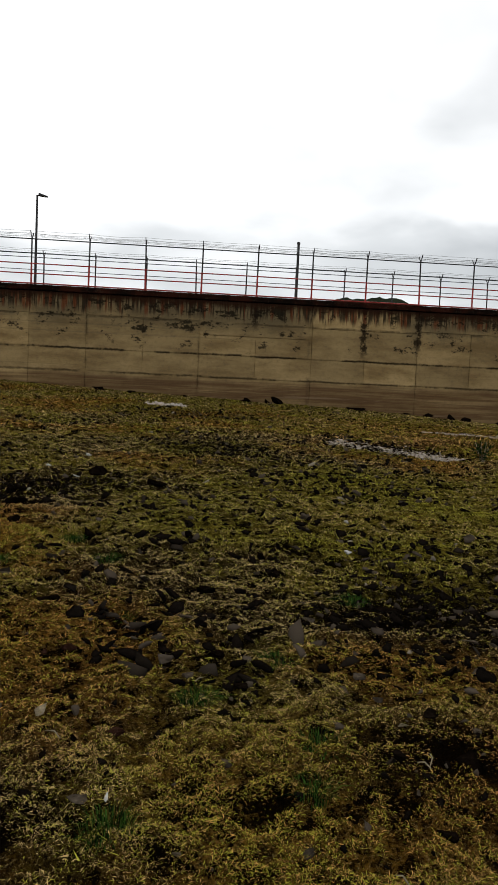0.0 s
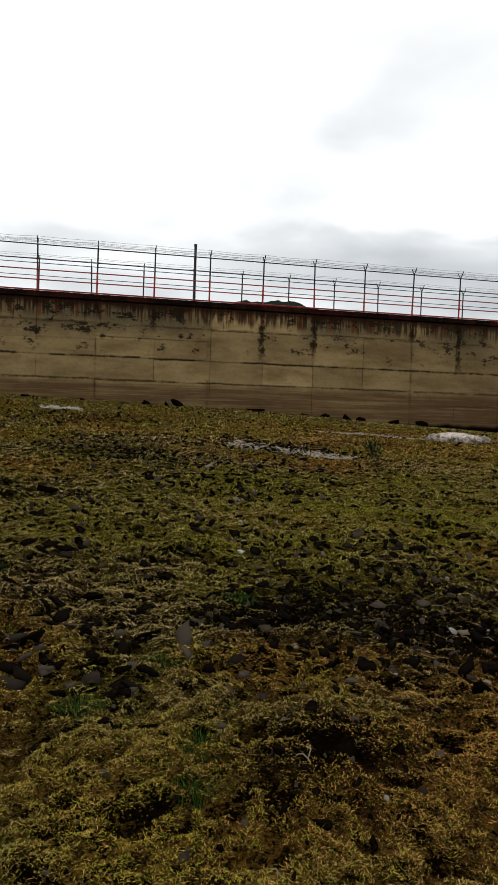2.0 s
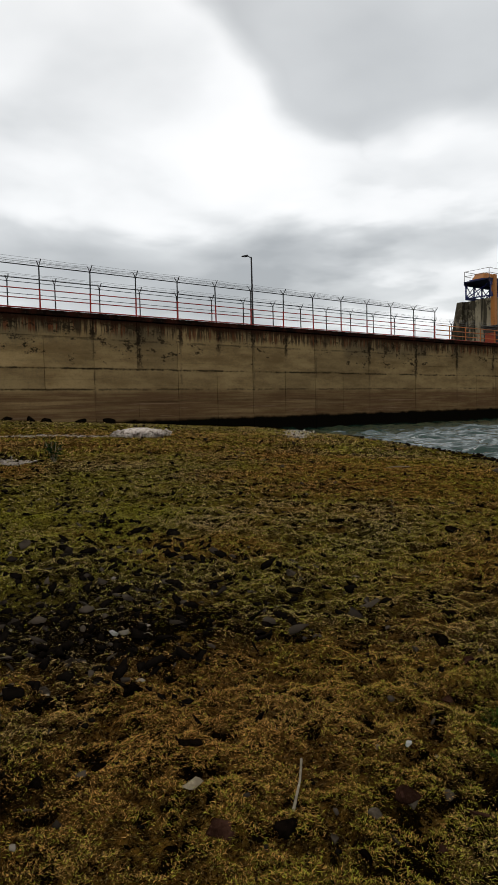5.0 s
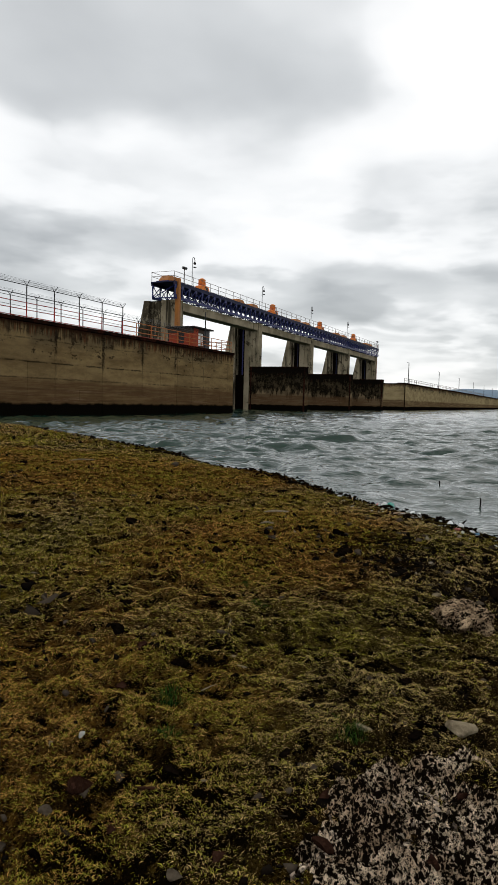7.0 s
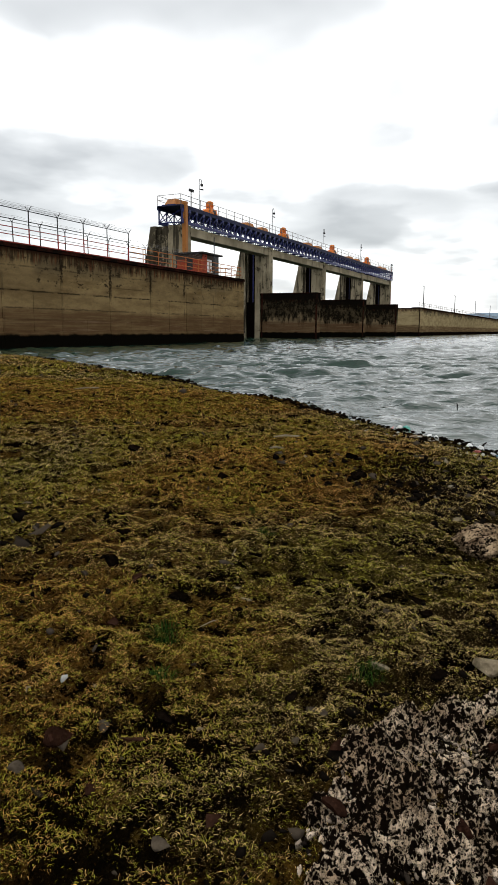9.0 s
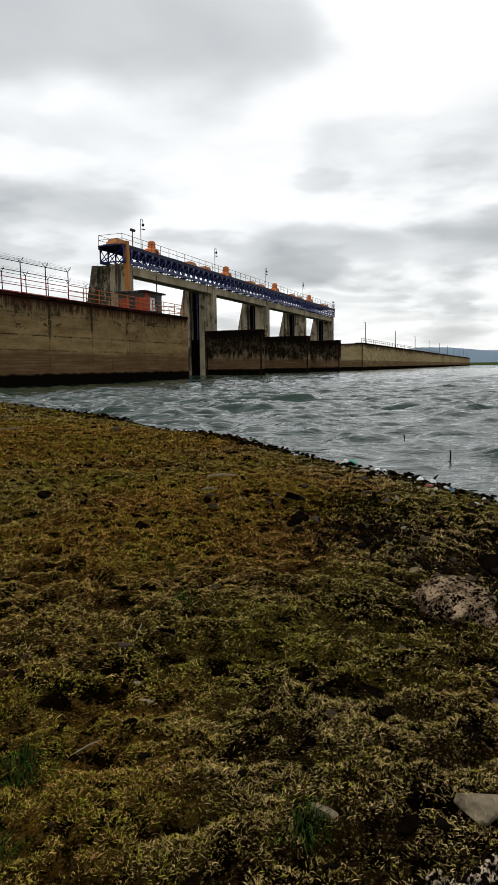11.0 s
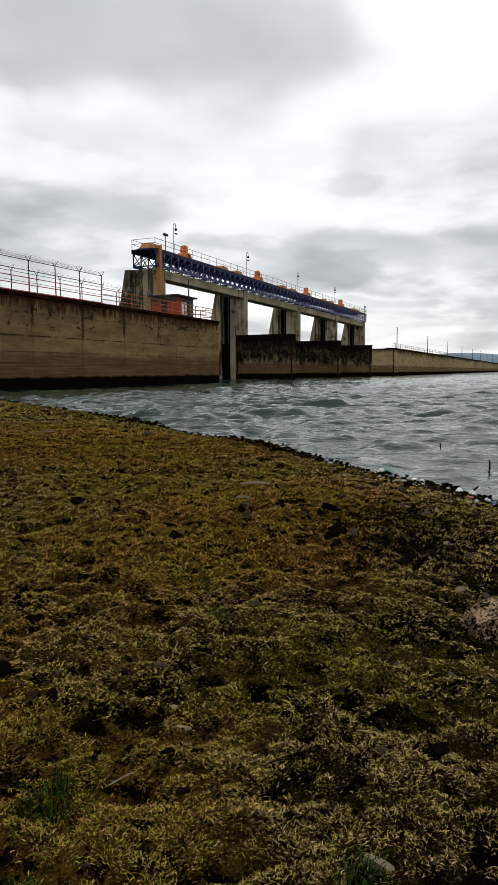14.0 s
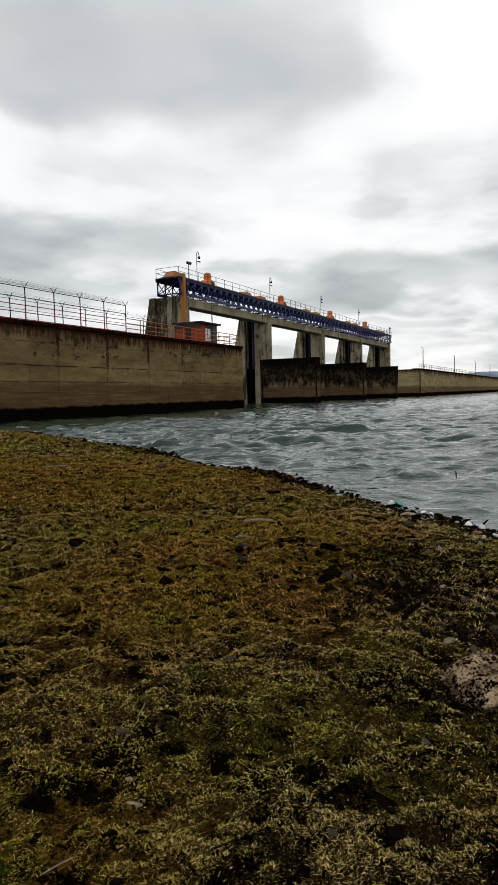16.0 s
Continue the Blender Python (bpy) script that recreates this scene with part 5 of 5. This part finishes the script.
GREY_PLACES = ((-2.43, -28.23, 0.09), (-1.77, -28.44, 0.07), (-2.13, -28.47, 0.05), (-1.48, -26.51, 0.10), (-2.13, -27.32, 0.08), (-1.37, -27.36, 0.09), (-1.34, -27.54, 0.08), (-0.68, -26.89, 0.10), (-0.69, -26.20, 0.09), (-1.05, -27.84, 0.07), (-1.39, -28.20, 0.05), (-2.25, -27.94, 0.04), (-1.58, -28.32, 0.07), (-2.37, -25.53, 0.08), (-0.66, -27.31, 0.13), (-0.47, -27.46, 0.06), (-0.39, -28.83, 0.05), (0.03, -28.92, 0.06), (-0.23, -28.85, 0.06), (0.98, -28.07, 0.06), (1.44, -26.73, 0.08), (4.10, -27.72, 0.15), (4.83, -28.30, 0.12), (-0.25, -29.32, 0.06), (0.22, -29.45, 0.05), (0.38, -29.47, 0.04), (0.51, -28.94, 0.04), (4.39, -28.40, 0.09), (3.70, -27.91, 0.13), (1.16, -29.47, 0.06), (0.76, -29.67, 0.04))
RED_PLACES = ((-2.37, -27.81, 0.10), (-2.69, -27.02, 0.09), (-2.83, -27.05, 0.10), (-0.65, -28.63, 0.11), (-0.05, -28.84, 0.15), (-0.20, -29.06, 0.08), (0.02, -29.02, 0.08), (0.24, -29.56, 0.12), (-0.12, -29.38, 0.07), (0.62, -28.50, 0.06), (0.97, -28.36, 0.11), (4.04, -29.50, 0.16))
PALE_PLACES = ((-2.67, -27.73, 0.07), (-1.31, -27.75, 0.06), (-2.47, -25.79, 0.06), (-0.59, -28.41, 0.08), (0.18, -29.16, 0.04), (1.21, -28.76, 0.05), (0.76, -29.57, 0.08), (0.21, -28.75, 0.03), (1.10, -28.86, 0.04), (2.75, -29.51, 0.06))
WHITE_PLACES = ((-2.35, -28.25, 0.03), (-3.86, -19.98, 0.11), (-3.66, -21.80, 0.09), (-4.18, -21.15, 0.10), (-0.93, -25.06, 0.05), (-0.70, -23.90, 0.06), (-0.10, -26.88, 0.08), (0.16, -28.66, 0.03))
LOOKS = (("dark basalt stone half sunk in the turf", M_BASALT), ("flat grey stone lying on the turf", M_SLATE), ("flat reddish brown stone in the turf", M_REDSTONE),
         ("pale flat stone on the turf", M_PALE), ("small white stone lying on the turf", M_CHALK))
crng = random.Random(19)
for places, look_of in ((BASALT_PLACES, 0), (BASALT_PLACES_BANK, 0), (GREY_PLACES, 1), (RED_PLACES, 2), (PALE_PLACES, 3), (WHITE_PLACES, 4)):
    for x, y, l in places:
        l *= (0.88, 0.92, 0.95, 1.05, 1.2)[look_of]
        tall = crng.uniform(0.5, 0.75) if look_of in (0, 4) else crng.uniform(0.34, 0.5)
        label, mat = LOOKS[look_of]
        stone(label, x, y, l, l * crng.uniform(0.62, 0.9), l * tall, crng.uniform(0, 6.28), mat, crng.randrange(9999), square=0.3, cuts=11)
for x, y, l in ((3.0, -29.95, 0.35), (2.55, -30.2, 0.3), (3.4, -30.1, 0.26), (-4.1, -22.9, 0.3), (-3.9, -23.6, 0.22), (-3.4, -21.8, 0.26), (-2.6, -22.3, 0.24)):
    stone(LOOKS[0][0], x, y, l, l * 0.75, l * 0.5, crng.uniform(0, 6.28), M_BASALT, crng.randrange(9999))
stone("broad pale slab lying on the turf", 0.885, -29.925, 0.14, 0.09, 0.045, -0.55, M_PALE, 93, cuts=5, square=0.6)
wrng = random.Random(7)
for x, l in ((-6.8, 0.5), (-5.4, 0.4), (-3.0, 0.4), (-0.2, 0.9), (0.6, 0.7), (1.2, 0.9), (4.7, 0.9), (7.0, 0.5), (8.0, 0.7), (8.9, 0.8), (9.7, 0.7), (11.2, 0.8), (13.0, 0.7), (14.2, 0.6)):
    stone("black boulder lying at the foot of the wall", x, -0.75 - wrng.random() * 0.4, l, l * 0.7, l * 0.5, wrng.random() * 3, M_BASALT, int(x * 10) + 300, "boulder", "boulders at the wall")

# porous pale rock that crops out beside the path, and a lump of it
nx, ny = 300, 280
px, py = np.linspace(-0.85, 1.1, nx), np.linspace(-30.9, -29.1, ny)
PX, PY = np.meshgrid(px, py, indexing="ij")
wx, wy = PX + 0.05 * L1.fbm(PX * 9, PY * 9, 2), PY + 0.05 * L2.fbm(PX * 9, PY * 9, 2)
ridges = 1 - np.abs(2 * L3.fbm(wx * 62, wy * 62, 2) - 1) * 4.6
lumps = L4.fbm(wx * 7, wy * 7, 3)
inside = 0.52 - np.sqrt(((PX - 0.06) / 1.0) ** 2 + ((PY + 30.08) / 0.92) ** 2) + (L1.fbm(PX * 6, PY * 6, 3) - 0.5) * 0.32
PZ = ground_height(PX, PY) - 0.004 + np.clip(inside * 1.1, -0.3, 0.02) + 0.15 * (lumps - 0.5) + np.clip(ridges, -0.9, 0.7) * 0.020
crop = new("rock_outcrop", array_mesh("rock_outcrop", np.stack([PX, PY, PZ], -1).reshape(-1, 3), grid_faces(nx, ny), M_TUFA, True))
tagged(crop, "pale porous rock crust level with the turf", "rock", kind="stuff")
g = np.random.default_rng(81)
q, a = 0.5 * np.sqrt(g.random(2600)), g.random(2600) * 6.283
strewn("rock_crumbs", "crumbled pale porous rock fragments", "rubble", q * np.cos(a), -30.05 + 0.93 * q * np.sin(a), 0.003 + 0.009 * g.random(2600) ** 2.0, M_CRUMB, 1, 0.8, 82, -0.5)
for k in range(26):
    q, a = 0.55 * math.sqrt(wrng.random()), wrng.random() * 6.28
    x, y = 0.0 + q * math.cos(a), -30.05 + q * math.sin(a) * 0.9
    l = wrng.uniform(0.03, 0.075)
    stone("rounded brown pebble on pale porous rock", x, y, l, l * 0.8, l * 0.7, a, (M_REDSTONE, M_BASALT, M_REDSTONE)[k % 3], 500 + k, "pebble", "pebbles on the outcrop", 0.03, 0.1).location.z += 0.035
g = np.random.default_rng(77)
bv, bf = ico(5)
lump = bv * np.array([0.21, 0.16, 0.082])
wob = L1.fbm(bv[:, 0] * 2 + 30, bv[:, 1] * 2 + bv[:, 2] * 1.5 + 30, 3) - 0.5
pits = L2.fbm(bv[:, 0] * 9 + 50, bv[:, 1] * 9 + bv[:, 2] * 8 + 50, 3) - 0.5
lump *= (1 + 0.9 * wob + 0.6 * np.minimum(pits, 0.04))[:, None]
rock = new("rock", array_mesh("rock", lump, bf, M_PITTED))
rock.location, rock.rotation_euler = (2.25, -29.75, float(ground_height(2.25, -29.75)) + 0.05), (0, 0, 0.5)
tagged(rock, "pitted reddish grey rock lying on the bank", "rock")
stick = root("stick", "bleached dry stick lying in the turf", "stick", place=(-0.33, -28.61, float(ground_height(-0.33, -28.61)) + 0.02))
bm = bmesh.new()
rod(bm, (0.1, 0.09, 0.012), (0.02, 0.01, 0.006), 0.004, 7, 0.0035)
rod(bm, (0.02, 0.01, 0.006), (-0.1, -0.09, 0.0), 0.0035, 7, 0.005)
part("shaft", bm, M_TWIG, stick)
for x, y, a, l in ((5.0, -27.4, 2.1, 0.15), (7.6, -22.6, 2.5, 0.22), (4.3, -27.6, 2.0, 0.07)):
    drift = root("driftwood", "bleached strip of driftwood lying on the turf", "driftwood", "driftwood", place=(x, y, float(ground_height(x, y)) + 0.03))
    bm = bmesh.new()
    dx, dy = math.cos(a) * l, math.sin(a) * l
    rod(bm, (-dx, -dy, 0), (0, 0, 0.01), 0.008, 6, 0.011)
    rod(bm, (0, 0, 0.01), (dx, dy * 0.8, 0.0), 0.011, 6, 0.006)
    part("shaft", bm, M_TWIG, drift)
for k in range(16):
    x, y = -2.6 + wrng.random() * 5, -29.0 + wrng.random() * 2.6
    if bareness(np.array([x]), np.array([y]))[0] > 0.9:
        continue
    tw = root("twig", "thin dry twig lying in the turf", "twig", "twigs", place=(x, y, float(ground_height(x, y)) + 0.015))
    bm = bmesh.new()
    a, l = wrng.random() * 6.28, wrng.uniform(0.02, 0.05)
    rod(bm, (-math.cos(a) * l, -math.sin(a) * l, 0), (0, 0, 0.012), 0.0022, 5)
    rod(bm, (0, 0, 0.012), (math.cos(a + 0.4) * l, math.sin(a + 0.4) * l, 0.005), 0.0022, 5, 0.001)
    part("stem", bm, M_TWIG, tw)

# ---- pale crusts on the slope, and the shore ----


def streak(name, label, x0, y0, x1, y1, width, n, seed, mat, s0, s1, flat=0.4):
    g = np.random.default_rng(seed)
    t = g.random(n)
    off = g.normal(0, 0.4, n) * width * np.sin(math.pi * np.clip(t, 0.06, 0.94)) ** 0.5
    dx, dy = x1 - x0, y1 - y0
    ln = math.hypot(dx, dy)
    x, y = x0 + dx * t - dy / ln * off, y0 + dy * t + dx / ln * off
    return strewn(name, label, "gravel", x, y, s0 + (s1 - s0) * g.random(n) ** 2, mat, 1, flat, seed + 1)


streak("gravel_bank", "strip of pale dried gravel on the slope", 0.7, -15.8, 2.6, -18.3, 0.75, 1900, 31, M_FOAM, 0.012, 0.045)
streak("dark_gravel", "dark stones edging the pale gravel", 1.2, -15.6, 3.0, -17.9, 0.8, 320, 33, M_BASALT, 0.02, 0.07)
streak("gravel_bank", "thin pale gravel streak near the wall", 4.2, -11.4, 8.0, -12.0, 0.4, 1000, 35, M_FOAM, 0.012, 0.045)
streak("gravel_bank", "pale gravel below the wall", -3.9, -7.4, -3.0, -6.2, 0.8, 500, 37, M_FOAM, 0.03, 0.1)
streak("gravel_bank", "pale washed gravel at the wall foot", 12.6, -14.6, 18.4, -8.2, 0.8, 1300, 39, M_FOAM, 0.012, 0.065)
heap = new("gravel_heap", None)
bv, bf = ico(4)
hv = bv * np.array([0.75, 0.5, 0.3]) * (1 + 0.5 * (L1.fbm(bv[:, 0] * 2.5 + 9, bv[:, 1] * 2.5 + bv[:, 2] + 9, 4) - 0.5))[:, None]
bpy.data.objects.remove(heap)
heap = new("gravel_heap", array_mesh("gravel_heap", hv, bf, M_FOAM))
heap.location = (8.1, -12.5, float(ground_height(8.1, -12.5)) + 0.02)
tagged(heap, "small heap of pale dried gravel on the bank", "heap")
g = np.random.default_rng(78)
q, a = np.sqrt(g.random(420)), g.random(420) * 6.283
hx, hy = 8.1 + q * np.cos(a) * 0.95, -12.5 + q * np.sin(a) * 0.65
strewn("gravel_crumbs", "pale lumps of crust lying over the heap", "gravel", hx, hy, 0.025 + 0.06 * g.random(420) ** 2, M_FOAM, 1, 0.7, 79, -2.0)

# foam that the waves drive against the bank
foam = []
for k in range(900):
    t = g.random()
    y = -20 + 15 * t if k % 5 == 0 else -14 + 8 * t
    x = float(shore(y)) + abs(g.normal(0, 0.4)) + 0.1
    foam.append((x, y))
foam = np.array(foam)
fz = np.random.default_rng(80)
n = len(foam)
ringa = np.arange(8) / 8 * 6.283
size = (0.02 + 0.09 * fz.random(n) ** 2)[:, None]
rr = size * (0.5 + 0.7 * fz.random((n, 8)))
ox, oy = np.cos(ringa) * rr * 1.9, np.sin(ringa) * rr * 0.55
turn = math.radians(50)
vx, vy = foam[:, :1] + ox * math.cos(turn) - oy * math.sin(turn), foam[:, 1:] + ox * math.sin(turn) + oy * math.cos(turn)
top = np.stack([vx, vy, np.full_like(vx, WATER + 0.055)], -1)
low = np.stack([vx, vy, np.full_like(vx, WATER - 0.05)], -1)
fv = np.concatenate([top, low], 1).reshape(-1, 3)
caps = (np.arange(8)[None] + np.arange(n)[:, None] * 16)
caps = np.stack([caps[:, [0, 1, 2, 3]], caps[:, [0, 3, 4, 7]], caps[:, [4, 5, 6, 7]]], 1).reshape(-1, 4)
side = np.array([[k, (k + 1) % 8, 8 + (k + 1) % 8, 8 + k] for k in range(8)])
side = (side[None] + np.arange(n)[:, None, None] * 16).reshape(-1, 4)
tagged(new("foam", array_mesh("foam", fv, np.concatenate([caps, side]), M_FOAMY)), "flecks of white foam on the water along the bank", "foam", kind="stuff")

sy = np.concatenate([rng.uniform(-31.5, -20, 1500), rng.uniform(-20, -3, 1500)])
sx = shore(sy) + rng.normal(-0.05, 0.3, len(sy))
strewn("shore_stones", "black wet stones along the waterline", "stones", sx, sy, 0.010 + 0.036 * rng.random(len(sy)) ** 2.2, M_BASALT, 1, 0.6, 51, 0.2)
sy = np.concatenate([rng.uniform(-31.0, -27.2, 330), rng.uniform(-27.2, -5, 240)])
sx = shore(sy) + rng.normal(-0.15, 0.28, len(sy))
strewn("shore_litter", "scraps of white litter washed up on the shore", "litter", sx, sy, 0.006 + 0.024 * rng.random(len(sy)) ** 3, M_CHALK, 1, 0.5, 53, -0.2)
M_TEAL = painted("teal_plastic", (0.02, 0.26, 0.20), 0.1, 0.4)
M_SCRAP = painted("white_plastic", (0.70, 0.71, 0.70), 0.1, 0.4)
M_REDSCRAP = painted("faded_red_plastic", (0.34, 0.10, 0.085), 0.1, 0.5)
M_BLUESCRAP = painted("pale_blue_plastic", (0.12, 0.26, 0.42), 0.1, 0.4)
M_CARD = painted("sodden_card", (0.26, 0.19, 0.12), 0.2, 0.9)
for k, ((x, y), l, h, mat, label) in enumerate(zip(((7.11, -28.21), (7.09, -28.12), (7.07, -28.04), (6.57, -28.61), (6.44, -28.71), (6.36, -28.44), (6.12, -29.12), (6.03, -29.25), (5.6, -29.42), (5.53, -29.48), (5.66, -29.26)), (0.15, 0.10, 0.08, 0.08, 0.08, 0.30, 0.09, 0.09, 0.07, 0.07, 0.09), (0.10, 0.07, 0.05, 0.06, 0.05, 0.03, 0.06, 0.06, 0.05, 0.05, 0.04),
        (M_TEAL, M_SCRAP, M_REDSCRAP, M_SCRAP, M_SCRAP, M_CARD, M_SCRAP, M_SCRAP, M_SCRAP, M_BLUESCRAP, M_REDSCRAP),
        ("crumpled teal plastic bag washed up ashore", "crumpled white plastic bag beside the teal one", "faded red scrap beside a white bag", "white plastic scrap at the waterline", "white plastic scrap at the waterline", "sodden strip of card at the waterline", "white plastic scrap at the waterline", "white plastic scrap at the waterline", "white plastic scrap at the waterline", "pale blue plastic scrap at the waterline", "faded red scrap at the waterline"))):
    scrap = stone(label, x, y, l, l * 0.7, h, k * 1.7, mat, 700 + k, "litter", "litter on the shore", 0.5, 0.1, 3)
    scrap.location.z = max(float(ground_height(x, y)), WATER - 0.02) + h * 0.2
    tagged(scrap, label, "litter", "litter on the shore")
for x, y, h in ((9.8, -28.43, 0.07), (7.91, -29.28, 0.08)):
    stake = root("stake", "dark dead stake standing in the shallow water", "stake", "stakes in the water", place=(x, y, WATER))
    bm = bmesh.new()
    rod(bm, (0, 0, -0.4), (0.012, 0.006, h * 0.6), 0.012, 6, 0.010)
    rod(bm, (0.012, 0.006, h * 0.6), (-0.006, 0.012, h), 0.010, 6, 0.006)
    part("shaft", bm, M_BASALT, stake)
